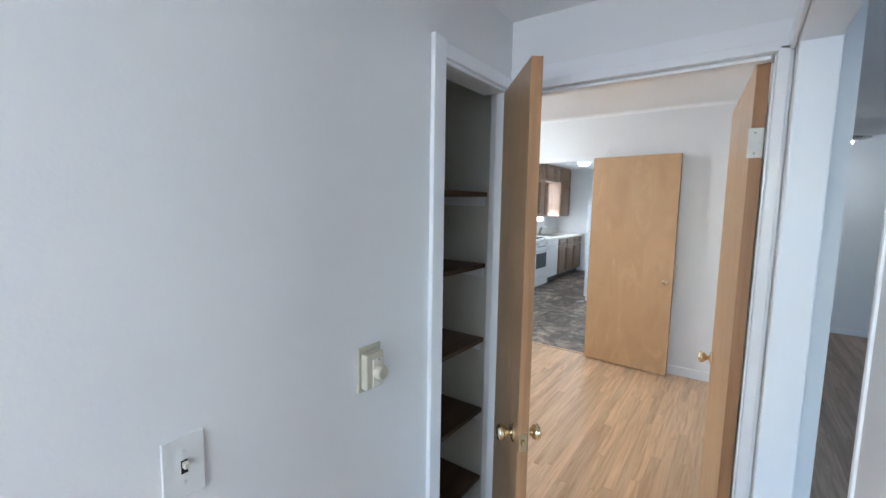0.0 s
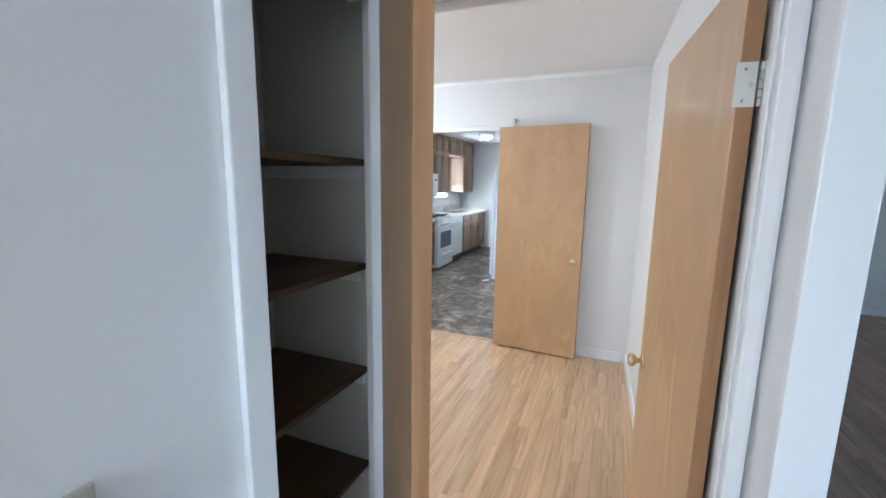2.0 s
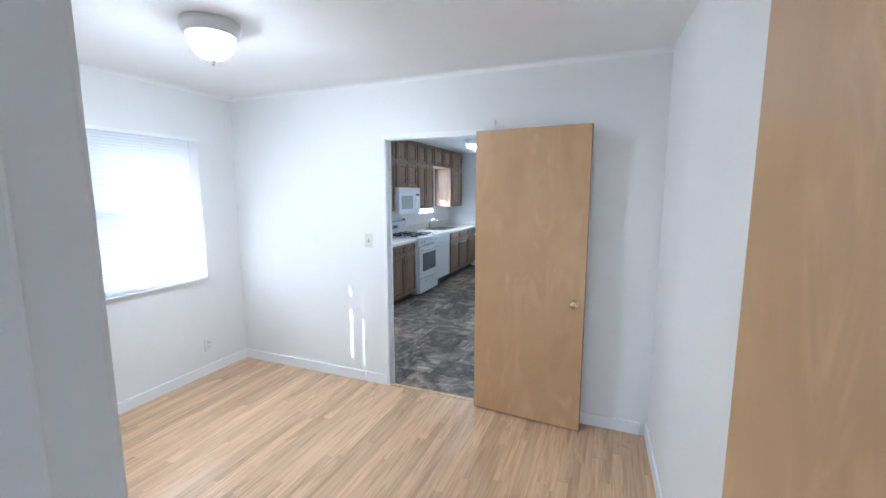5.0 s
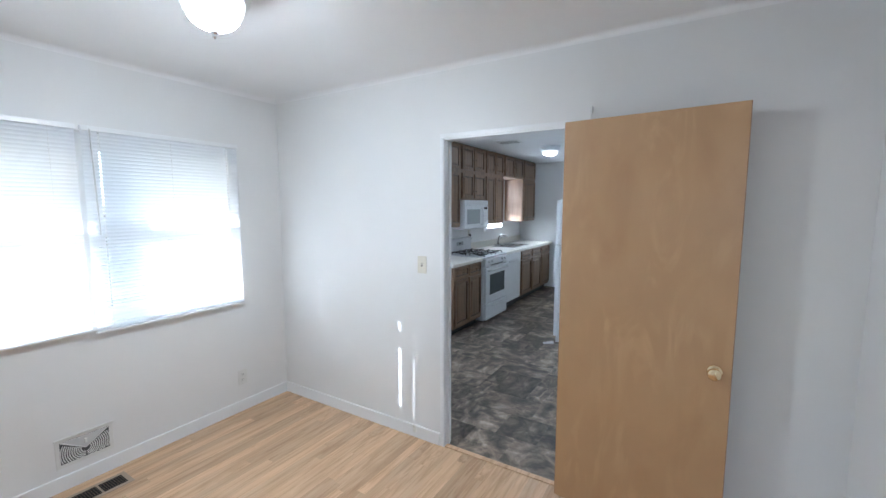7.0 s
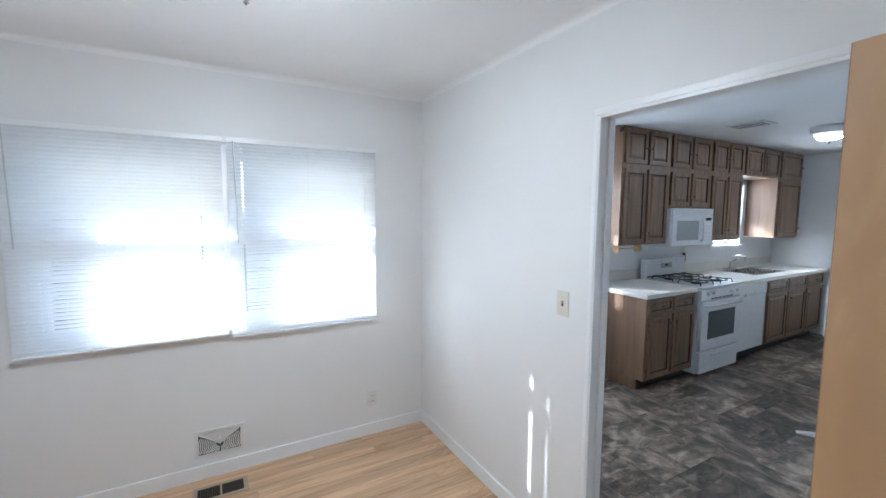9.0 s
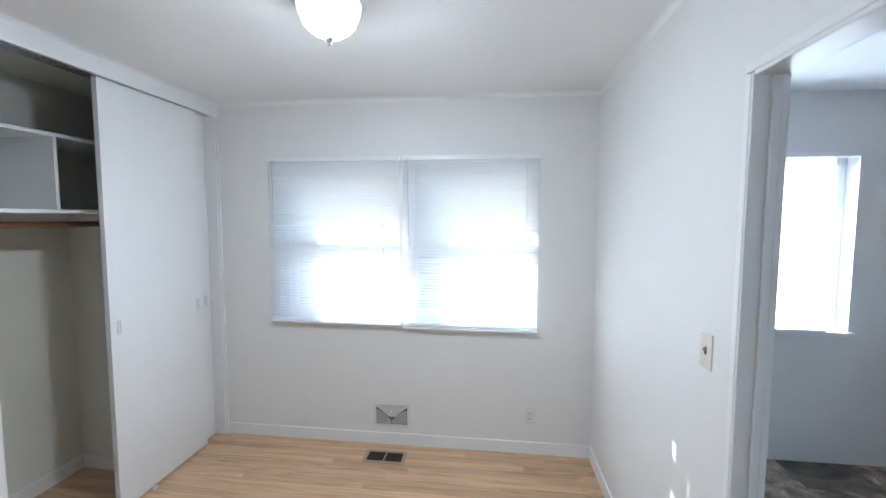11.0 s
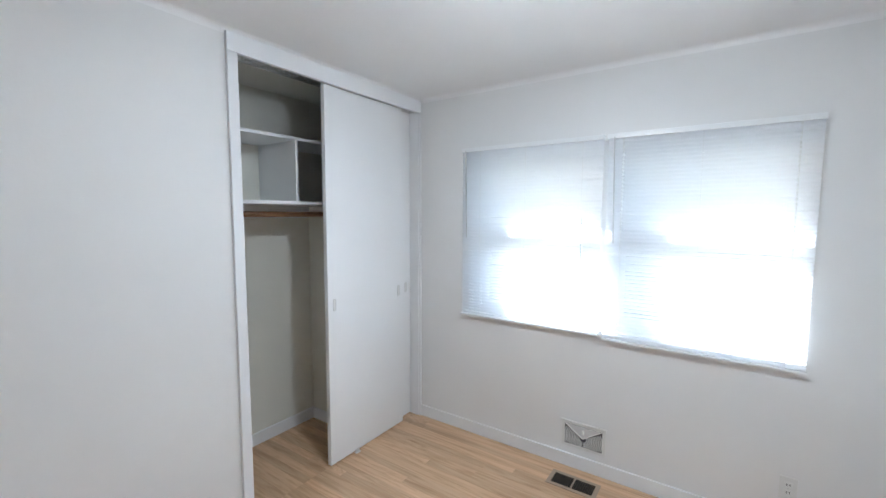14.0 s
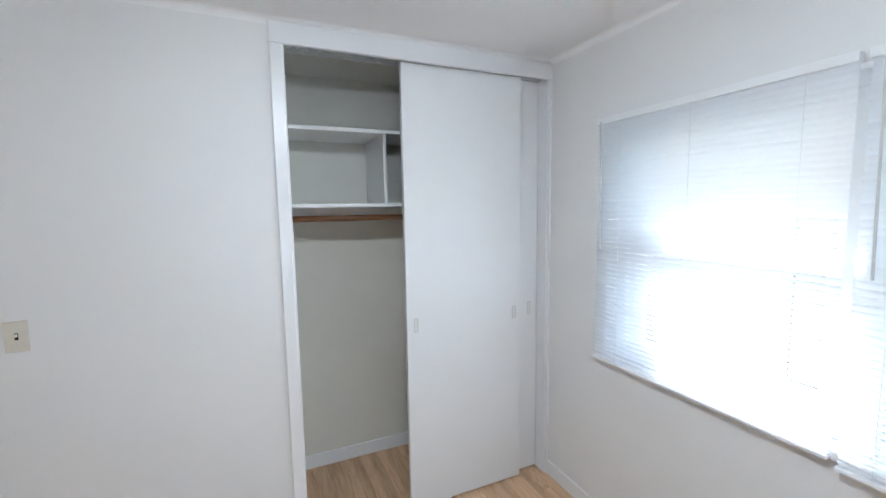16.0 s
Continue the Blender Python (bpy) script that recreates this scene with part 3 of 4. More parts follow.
def blind(label, x, y0, y1, z0, z1, tilt, wand_at, cords, holes=(), whole_above=9.0):
    d = thing("mini_blind", label, "blind", pose(x, (y0 + y1) / 2, z0), group="window blinds")
    ln, h = y1 - y0, z1 - z0
    part("headrail", boxes((-.014, .014, -ln / 2, ln / 2, h - .028, h), bevel=.002), M_TRIM, d)
    part("bottom_rail", boxes((-.012, .012, -ln / 2, ln / 2, 0, .012), bevel=.003), M_TRIM, d)
    me = slat_mesh("slat", ln - .006, tilt, holes)
    whole = slat_mesh("slat", ln - .006, tilt, ())
    n = int((h - .045) / .0212)
    for k in range(n):
        s = new("slat", whole if z0 + k * .0212 > whole_above else me)
        s.parent = d
        s.matrix_basis = pose(random.uniform(-.0008, .0008), 0, .022 + k * (h - .058) / (n - 1), random.uniform(-.12, .12), random.uniform(-2.5, 2.5), 0)
    for c in cords:
        part("ladder_cord", boxes((.013, .0142, c - .0006, c + .0006, .01, h - .02), (-.0142, -.013, c - .0006, c + .0006, .01, h - .02)), M_WHITEPLATE, d)
    if wand_at is not None:
        w = part("wand", tube(bmesh.new(), [(.024, wand_at, h - .02), (.026, wand_at + .012, h - .62)], .0038, 8), M_GRILLE, d, "clear grey tilt wand")
    return d


blind("white mini blind with closed slats over the window", XW + .03, 3.125, 4.083, .885, 2.066, radians(62), -.44, (-.33, 0, .36), (.36,), 1.58)
blind("white mini blind with closed slats beside its twin", XW + .03, 4.103, 5.03, .865, 2.066, radians(62), -.425, (-.38, 0, .38), (-.38, .38))


# ---- small fixtures ----
def plate_switch(label, m, mat=None, toggle=True):
    """A wall plate in the local xy plane, facing +z, height along y."""
    d = thing("light_switch" if toggle else "wall_outlet", label, "switch" if toggle else "outlet", m)
    part("plate", boxes((-.035, .035, -.0575, .0575, 0, .005), bevel=.002), mat or M_WHITEPLATE, d)
    if toggle:
        s = part("slot", boxes((-.0055, .0055, -.0125, .0125, .005, .0056)), M_BLACK, d)
        part("toggle", boxes((-.004, .004, .000, .010, .0056, .017), bevel=.001), M_IVORY, s)
    else:
        for dy in (-.02, .02):
            r = part("receptacle", boxes((-.016, .016, dy - .014, dy + .014, .005, .0068), bevel=.003), M_WHITEPLATE, d)
            for dx in (-.006, .006):
                part("slot", boxes((dx - .0014, dx + .0014, dy - .004, dy + .006, .0066, .0075)), M_BLACK, r)
    for dy in ((-.03, .03) if toggle else (0,)):
        part("screw", lathe(bmesh.new(), [(0.003, .005), (.003, .0058), (0, .0062)], Matrix.Translation((0, dy, 0)), 10), M_GRILLE, d)
    return d


def on_wall(x, y, z, normal):
    return {"+x": pose(x, y, z, 90, 0, 90), "-x": pose(x, y, z, 90, 0, -90), "+y": pose(x, y, z, 90, 0, 180), "-y": pose(x, y, z, 90, 0, 0)}[normal]


plate_switch("ivory light switch beside the kitchen doorway", on_wall(-0.94, YN, 1.225, "-y"), M_IVORY)
plate_switch("white light switch on the closet wall", on_wall(0.0, YS, 1.215, "+y"), M_IVORY)
plate_switch("white light switch on the hall wall", on_wall(XH, 1.383, 1.085, "+x"))
plate_switch("white outlet low on the window wall", on_wall(XW, 5.0, .27, "+x"), None, False)
plate_switch("white outlet low on the living room wall", on_wall(2.73, 8.2, .29, "-y"), None, False)
# thermostat
th = thing("thermostat", "beige wall thermostat with a round dial", "thermostat", on_wall(XH, 1.838, 1.122, "+x"))
part("back_plate", boxes((-.040, .040, -.060, .060, 0, .006), bevel=.002), M_BEIGE, th)
part("housing", boxes((-.032, .030, -.050, .046, .006, .028), bevel=.004), M_BEIGE, th)
part("face", boxes((-.012, .028, -.045, .030, .028, .031), bevel=.001), M_IVORY, th, "pale scale face")
part("dial", lathe(bmesh.new(), [(.019, .031), (.019, .046), (.016, .050), (0, .050)], Matrix.Translation((.008, -.008, 0)), 32), M_BEIGE, th, "round beige dial")
for dy in (-.038, .026):
    part("face_screw", lathe(bmesh.new(), [(.0035, .031), (.003, .0325), (0, .033)], Matrix.Translation((.009, dy, 0)), 10), M_STEEL, th, "small steel screw")
# door stop at the baseboard
ds = thing("door_stop", "small white door stop on the baseboard", "door stop", pose(-1.0, YN - .014, .07))
part("bracket", boxes((-.012, .012, -.012, 0, -.03, .02), bevel=.002), M_WHITEPLATE, ds)
part("screw", lathe(bmesh.new(), [(.004, 0), (.003, .002), (0, .003)], Matrix.Translation((0, -.012, .01)) @ Vector((0, -1, 0)).to_track_quat('Z', 'Y').to_matrix().to_4x4(), 10), M_STEEL, ds)
# wall grille with curved bars
g = thing("wall_vent", "white return air grille with curved bars", "vent", on_wall(XW, 4.01, .215, "+x"))
part("back", boxes((-.135, .135, -.085, .085, 0, .004), bevel=.001), M_WHITEPLATE, g)
# no real hole: a dark sheet paints the shade behind the bars
part("opening", boxes((-.115, .115, -.065, .065, .004, .0046)), M_VENTDARK, g, "dark sheet for the shaded openings")
part("lip", boxes((-.14, .14, .078, .09, .004, .012), bevel=.002), M_WHITEPLATE, g)
for k in range(10):
    for sx in (-1, 1):
        r = .024 + k * .0102
        pts = [(sx * r * math.cos(a), -.012 + r * math.sin(a), .007) for a in [math.radians(-84 + 7.5 * i) for i in range(16)]]
        pts = [p for p in pts if abs(p[0]) < .116 and abs(p[1]) < .066]
        if len(pts) > 2:
            part("bar", tube(bmesh.new(), pts, .0031, 5), M_WHITEPLATE, g)
bm = bmesh.new()
front = [bm.verts.new(p) for p in ((-.108, .064, .008), (0, -.008, .008), (.108, .064, .008))]
rear = [bm.verts.new(p) for p in ((-.108, .064, .005), (0, -.008, .005), (.108, .064, .005))]
bm.faces.new(front), bm.faces.new(rear[::-1])
for i in range(3):
    bm.faces.new((front[i], rear[i], rear[(i + 1) % 3], front[(i + 1) % 3]))
part("mesh_panel", bm, M_GRILLE, g, "fine grey mesh triangle")
part("brace", tube(bmesh.new(), [(-.112, .066, .009), (0, -.01, .009)], .003, 6), M_WHITEPLATE, g)
part("brace", tube(bmesh.new(), [(.112, .066, .009), (0, -.01, .009)], .003, 6), M_WHITEPLATE, g)
part("lever", boxes((-.006, .006, .02, .045, .007, .018), bevel=.002), M_WHITEPLATE, g)
# floor register
fr = thing("floor_register", "tan metal floor register with dark slots", "vent", pose(-2.215, 4.005, .001))
part("frame", boxes((-.075, .075, -.145, .145, 0, .003), bevel=.001), M_REG, fr)
# flat black sheet on the frame paints the shade below the louvres
part("well", boxes((-.05, .05, -.12, .12, .003, .0034)), M_BLACK, fr, "black sheet for the shaded well")
for k in range(20):
    if k != 10:
        part("louvre", boxes((-.05, .05, -.1180 + k * .012, -.1160 + k * .012, .0036, .0050)), M_BRONZE, fr)
part("divider", boxes((-.05, .05, -.004, .006, .0036, .006)), M_REG, fr)


# ---- ceiling lamps ----
def dome_lamp(label, at, r, glass, drop):
    d = thing("ceiling_lamp", label, "lamp", pose(*at))
    part("pan", lathe(bmesh.new(), [(0, 0), (r, 0), (r, -.030), (r * .97, -.036), (r * .97, -.045), (r * .94, -.050), (r * .94, -.062), (0, -.058)], Matrix(), 48), M_TRIM, d, "white stepped metal pan", True)
    prof = [(r * .82 * math.cos(a), -.061 - drop * math.sin(a)) for a in [math.pi / 2 * i / 12 for i in range(13)]]
    prof[-1] = (0, -.061 - drop)
    bowl = part("glass_bowl", lathe(bmesh.new(), prof[5:], Matrix(), 48), glass, d, "lit frosted glass bowl", True)
    part("glass_collar", lathe(bmesh.new(), prof[:6], Matrix(), 48), M_FROST, bowl, "dimmer frosted rim", True)
    f = -.061 - drop
    part("finial", lathe(bmesh.new(), [(.013, f + .003), (.016, f - .004), (.010, f - .012), (.006, f - .016), (.009, f - .022), (0, f - .032)], Matrix(), 16), M_STEEL, d, "brushed metal finial", True)
    return d


dome_lamp("lit frosted dome lamp on the bedroom ceiling", (-1.034, 4.132, CEIL), .140, M_LAMPGLASS, .116)
dome_lamp("lit shallow dome lamp on the kitchen ceiling", (-1.25, 9.1, 2.46), .145, M_KLAMP, .07)
lf = thing("ceiling_fan_light", "lit metal lamp hanging from the living room ceiling", "lamp", pose(2.08, 7.5, 2.47))
part("canopy", lathe(bmesh.new(), [(0, 0), (.09, 0), (.07, -.03), (.02, -.05), (.02, -.12), (0, -.12)], Matrix(), 24), M_STEEL, lf, "", True)
part("shade", lathe(bmesh.new(), [(.02, -.11), (.10, -.13), (.24, -.11), (.245, -.118), (.10, -.15), (0, -.155)], Matrix(), 32), M_STEEL, lf, "wide dark metal dish", True)
part("bulb_bowl", lathe(bmesh.new(), [(.10, -.152), (.09, -.18), (.05, -.20), (0, -.205)], Matrix(), 24), M_LIVLAMP, lf, "lit bowl", True)

# ---- closet insides ----
cs = thing("closet_shelf", "white closet shelf with a raised divider", "shelf", pose(0, 0, 0))
part("upper_board", boxes((-2.38, -0.802, 2.052, 2.45, 2.063, 2.083), bevel=.002), M_TRIM, cs)
part("lower_board", boxes((-2.38, -0.802, 2.052, 2.50, 1.665, 1.685), bevel=.002), M_TRIM, cs)
part("upper_cleat", boxes((-.822, -.802, 2.052, 2.44, 2.023, 2.062)), M_TRIM, cs)
part("divider", boxes((-1.49, -1.472, 2.052, 2.45, 1.6852, 2.0628), bevel=.001), M_TRIM, cs)
part("cleat", boxes((-1.86, -0.802, 2.052, 2.07, 1.575, 1.6648)), M_TRIM, cs)
rod = thing("closet_rod", "brown stained wooden clothes rod", "rod", pose(0, 0, 0))
part("bar", tube(bmesh.new(), [(-1.869, 2.36, 1.605), (-0.801, 2.36, 1.605)], .017, 16), M_ROD, rod, "", True)
for sx in (-1.868, -.81):
    part("socket", boxes((sx, sx + .008, 2.335, 2.385, 1.575, 1.63), bevel=.002), M_ROD, rod)

# linen shelves
for z in (1.614, 1.295, 0.95, 0.61, 0.27):
    sh = thing("linen_shelf", "dark stained wooden shelf in the linen closet", "shelf", pose(0, 0, z), group="linen closet shelves")
    part("board", boxes((-0.098, .29, 2.158, 2.704, -.02, 0), bevel=.002), M_SHELF, sh)
    for y in (2.1562, 2.6925):
        part("cleat", boxes((-0.098, .28, y, y + .012, -.06, -.021)), M_TRIM, sh, "white painted cleat")


# ---- kitchen ----
def raised_door(w, h):
    """A raised panel door in the local yz plane facing +x; the corner at the origin."""
    bm = bmesh.new()
    box(bm, 0, .02, 0, w, 0, h)
    bmesh.ops.bevel(bm, geom=[e for e in bm.edges if all(v.co.x > .01 for v in e.verts)], offset=.004, segments=2, affect='EDGES')
    f = max((f for f in bm.faces if f.normal.x > .9), key=lambda f: f.calc_area())
    for t, d, groove in ((min(.05, w * .2, h * .25), 0, 0), (.006, -.013, 1), (.006, 0, 1), (min(.032, w * .1, h * .12), .012, 0)):
        ring = bmesh.ops.inset_individual(bm, faces=[f], thickness=t, depth=d)
        for q in ring["faces"]:
            q.material_index = groove
    return bm


def cabinet(label, x, y0, y1, z0, z1, depth, doors, toe=False, side_left=False):
    """A cabinet facing +x. doors: rows of (y0, y1, z0, z1, knob y, knob z)."""
    c = thing("kitchen_cabinet", label, "cabinet", pose(x, y0, z0), group="kitchen cabinets")
    w, h = y1 - y0, z1 - z0
    part("body", boxes((-depth, 0, .001, w - .001, .10 if toe else 0, h)), M_CABSIDE if side_left else M_CAB, c, "pale veneer end panel" if side_left else "")
    if side_left:
        part("face_frame", boxes((.0005, .004, .001, w - .001, .10 if toe else 0, h)), M_CAB, c)
    if toe:
        if side_left:
            part("end_panel_foot", boxes((-depth, -.074, .001, .02, 0, .0995)), M_CABSIDE, c)
        part("toe_kick", boxes((-depth, -.075, .021 if side_left else .002, w - .002, 0, .099)), M_IRON, c, "dark recessed toe kick")
    for a, b, c0, c1, ky, kz in doors:
        d = part("door" if c1 - c0 > .2 else "drawer_front", raised_door(b - a, c1 - c0), M_CAB, c)
        d.data.materials.append(M_CABGROOVE)
        d.location = (.0045, a, c0)
        if kz is not None:
            k = part("knob", lathe(bmesh.new(), [(.005, 0), (.005, .010), (.011, .016), (.010, .022), (0, .024)], Matrix.Translation((.02, ky - a, kz - c0)) @ Vector((1, 0, 0)).to_track_quat('Z', 'Y').to_matrix().to_4x4(), 12), M_BRONZE, d, "dark bronze knob", True)
        hy = 0.0 if ky > (a + b) / 2 else b - a
        for hz in (.07, c1 - c0 - .07):
            if c1 - c0 > .2:
                part("hinge", boxes((.002, .014, hy - .005, hy + .005, hz - .022, hz + .022), bevel=.002), M_BRONZE, d, "dark bronze hinge")
    return c


def two_doors(w, z0, z1, kz, n=2):
    out, g = [], .03
    dw = (w - g * (n + 1)) / n
    for i in range(n):
        a = g + i * (dw + g)
        out.append((a, a + dw, z0, z1, a + dw - .025 if i % 2 == 0 else a + .025, kz))
    return out


UX, UB, UM, UT = -2.17, 1.33, 2.10, 2.452
UPPERS = [(7.37, 8.10, UB, False), (8.10, 8.86, 1.70, False), (8.86, 9.56, UB, False)]
for i, (a, b, zb, _) in enumerate(UPPERS):
    w = b - a
    cabinet("brown oak wall cabinet with raised panel doors", UX, a, b, zb, UT, UX - KX, two_doors(w, .02, 2.06 - zb, .12) + two_doors(w, 2.11 - zb, 2.43 - zb, 2.26 - zb), side_left=i == 0)
cabinet("short brown oak cabinet over the sink window", UX, 9.56, 10.45, 2.10, UT, UX - KX, two_doors(.89, .01, .33, .17))
cabinet("brown oak wall cabinet at the end wall", UX, 10.45, 11.1, UB, UT, UX - KX, two_doors(.65, .02, .73, .12, 1) + two_doors(.65, .78, 1.10, .93, 1), side_left=True)
BX = -1.87
DRAW = [(.03, .375, .725, .855, .2, .79), (.395, .73, .725, .855, .56, .79)]
cabinet("brown oak base cabinet with two doors and drawers", BX, 7.40, 8.165, 0, .87, BX - KX, [(.03, .37, .13, .70, .34, .62), (.395, .735, .13, .70, .425, .62)] + DRAW, True, True)
cabinet("brown oak sink cabinet with three doors", BX, 9.60, 11.15, 0, .87, BX - KX, [(.04 + i * .51, .52 + i * .51, .13, .70, (.48 if i == 0 else .08) + i * .51, .62) for i in range(3)] + [(.04 + i * .51, .52 + i * .51, .725, .855, .28 + i * .51, None if i < 2 else .79) for i in range(3)], True)
# worktop in two lengths with backsplash
for a, b in ((7.37, 8.165), (8.935, 11.24)):
    wt = thing("worktop", "cream laminate worktop with a low backsplash", "worktop", pose(0, 0, 0))
    if a < 8:
        part("slab", boxes((KX + .002, BX + .03, a, b, .871, .91), bevel=.006), M_COUNTER, wt)
    else:
        part("slab", boxes((KX + .002, BX + .03, a, 9.66, .871, .91), (KX + .002, BX + .03, 10.42, b, .871, .91), (KX + .002, -2.40, 9.66, 10.42, .871, .91), (-2.0, BX + .03, 9.66, 10.42, .871, .91)), M_COUNTER, wt)
    part("backsplash", boxes((KX + .002, KX + .022, a, b, .9105, 1.02), bevel=.003), M_COUNTER, wt)
# sink and tap
sk = thing("kitchen_sink", "double stainless steel sink set in the worktop", "sink", pose(-2.2, 10.04, .91))
part("rim", boxes((-.205, -.18, -.385, .385, .0005, .006), (.18, .205, -.385, .385, .0005, .006), (-.18, .18, -.385, -.355, .0005, .006), (-.18, .18, .355, .385, .0005, .006), (-.18, .18, -.015, .015, .0005, .006), bevel=.002), M_STEEL, sk)
for s0, s1 in ((-.354, -.016), (.016, .354)):
    part("bowl", boxes((-.179, .179, s0, s1, -.16, -.155), (-.179, -.176, s0, s1, -.155, .0), (.176, .179, s0, s1, -.155, .0), (-.176, .176, s0, s0 + .003, -.155, .0), (-.176, .176, s1 - .003, s1, -.155, .0)), M_STEEL, sk)
tap = thing("kitchen_tap", "chrome kitchen tap with a curved spout", "tap", pose(-2.44, 9.98, .911))
part("base", boxes((-.028, .028, -.11, .11, 0, .02), bevel=.006), M_STEEL, tap)
part("spout", tube(bmesh.new(), [(0, 0, .02), (0, 0, .10), (.03, 0, .17), (.09, 0, .19), (.16, 0, .17), (.185, 0, .14)], .012, 10), M_STEEL, tap, "", True)
part("lever", tube(bmesh.new(), [(0, .03, .02), (0, .03, .09), (.02, .10, .13)], .010, 8), M_STEEL, tap, "", True)
# dishwasher
dw = thing("dishwasher", "white dishwasher under the worktop", "dishwasher", pose(BX + .012, 8.95, 0))
part("body", boxes((-.6, -.03, .003, .62, .10, .868)), M_APPL, dw)
part("door", boxes((-.029, .012, .005, .618, .12, .73), bevel=.006), M_APPL, dw)
part("control_panel", boxes((-.029, .018, .005, .618, .735, .866), bevel=.006), M_APPL, dw)
part("handle", boxes((.018, .036, .12, .50, .742, .765), bevel=.006), M_APPL, dw)
part("toe_kick", boxes((-.5, -.06, .005, .618, 0, .099)), M_IRON, dw, "black toe kick")
# gas range
st = thing("gas_stove", "white gas range with black grates", "stove", pose(-1.815, 8.185, 0))
SW = .745
part("body", boxes((-.66, -.03, 0, SW, .03, .895), bevel=.004), M_APPL, st)
od = part("oven_door", boxes((-.029, .012, .01, SW - .01, .27, .77), bevel=.010), M_APPL, st, "white oven door with a dark window")
bm = boxes((.0125, .0145, .12, SW - .12, .38, .665), bevel=.0005)
part("oven_window", bm, M_DARKGLASS, od, "dark glass window")
part("oven_handle", tube(bmesh.new(), [(.010, .05, .725), (.045, .07, .73), (.052, SW / 2, .732), (.045, SW - .07, .73), (.010, SW - .05, .725)], .013, 10), M_APPL, od, "curved white handle", True)
dr = part("drawer", boxes((-.029, .010, .01, SW - .01, .035, .258), bevel=.010), M_APPL, st)
part("drawer_handle", boxes((.0102, .028, .20, SW - .20, .205, .225), bevel=.006), M_APPL, dr)
part("control_panel", boxes((-.05, .004, 0, SW, .78, .89), bevel=.010), M_APPL, st)
for k in range(6):
    part("vent_slot", boxes((.0042, .0052, .17 + k * .07, .22 + k * .07, .786, .800)), M_BLACK, st)
for k in (.10, .20, SW - .20, SW - .10):
    part("burner_knob", lathe(bmesh.new(), [(.022, 0), (.020, .018), (.012, .026), (0, .026)], Matrix.Translation((.0042, k, .85)) @ Vector((1, 0, 0)).to_track_quat('Z', 'Y').to_matrix().to_4x4(), 16), M_APPL, st)
part("cooktop", boxes((-.63, .0, 0, SW, .896, .915), bevel=.008), M_APPL, st)
part("back_panel", boxes((-.68, -.61, 0, SW, .896, 1.13), bevel=.015), M_APPL, st, "white back panel with a control display")
part("display", boxes((-.6098, -.606, SW / 2 - .10, SW / 2 + .10, 1.02, 1.075), bevel=.001), M_MESHGLASS, st, "small grey control display")
part("clock_face", boxes((-.6058, -.604, SW / 2 - .025, SW / 2 + .025, 1.04, 1.062)), M_BLACK, st)
part("black_gap", boxes((-.612, -.604, .03, SW - .03, .925, .94)), M_BLACK, st, "dark vent line")
for cx in (-.46, -.17):
    for cy in (.19, SW - .19):
        gr = part("grate", tube(bmesh.new(), [(cx + .11 * math.cos(a), cy + .11 * math.sin(a), .943) for a in [math.tau * i / 16 for i in range(17)]], .006, 6), M_IRON, st, "black cast iron grate")
        for k in range(4):
            a = math.pi / 4 + k * math.pi / 2
            bm = bmesh.new()
            tube(bm, [(cx + .03 * math.cos(a), cy + .03 * math.sin(a), .95), (cx + .15 * math.cos(a), cy + .15 * math.sin(a), .952), (cx + .165 * math.cos(a), cy + .165 * math.sin(a), .916)], .0065, 6)
            part("finger", bm, M_IRON, gr)
        part("burner_cap", lathe(bmesh.new(), [(.045, .916), (.045, .926), (.032, .934), (0, .935)], Matrix.Translation((cx, cy, 0)), 20), M_IRON, gr)
# microwave over the range
mw = thing("microwave", "white over-the-range microwave under a cabinet", "microwave", pose(-2.12, 8.105, 1.29))
part("body", boxes((-.395, 0, 0, .75, .0, .405), bevel=.004), M_APPL, mw)
md = part("door", boxes((.0005, .022, .005, .56, .01, .33), bevel=.006), M_APPL, mw)
part("window", boxes((.0222, .0235, .075, .47, .07, .275), bevel=.0004), M_MESHGLASS, md, "grey screened window")
part("handle", tube(bmesh.new(), [(.022, .52, .05), (.046, .52, .07), (.046, .52, .27), (.022, .52, .29)], .009, 8), M_APPL, md, "", True)
cp = part("control_panel", boxes((.0005, .020, .565, .745, .01, .33), bevel=.004), M_APPL, mw)
part("display", boxes((.0202, .0212, .60, .71, .275, .305)), M_BLACK, cp, "dark display")
for r in range(5):
    for c in range(3):
        part("button", boxes((.0202, .0212, .60 + c * .04, .63 + c * .04, .07 + r * .038, .095 + r * .038)), M_WHITEPLATE, cp)
part("top_grille", boxes((.0005, .018, .005, .745, .335, .40), bevel=.003), M_APPL, mw)
for k in range(24):
    part("grille_slot", boxes((.0182, .0192, .05 + k * .027, .068 + k * .027, .35, .385)), M_GRILLE, mw)
# refrigerator
rf = thing("refrigerator", "tall white refrigerator with two doors", "refrigerator", pose(-0.765, 7.84, 0))
part("body", boxes((.06, .72, 0, .72, .03, 1.68), bevel=.006), M_APPL, rf)
part("freezer_door", boxes((0, .055, .003, .717, 1.17, 1.685), bevel=.012), M_APPL, rf)
fd = part("fridge_door", boxes((0, .055, .003, .717, .10, 1.16), bevel=.012), M_APPL, rf)
part("handle", boxes((-.03, -.0005, .05, .075, .75, 1.13), bevel=.006), M_APPL, fd)
part("kick_grille", boxes((.03, .06, .01, .71, .03, .095)), M_GRILLE, rf)
# white wedge made to stand in for a bright sun patch on the floor
wedge = bmesh.new()
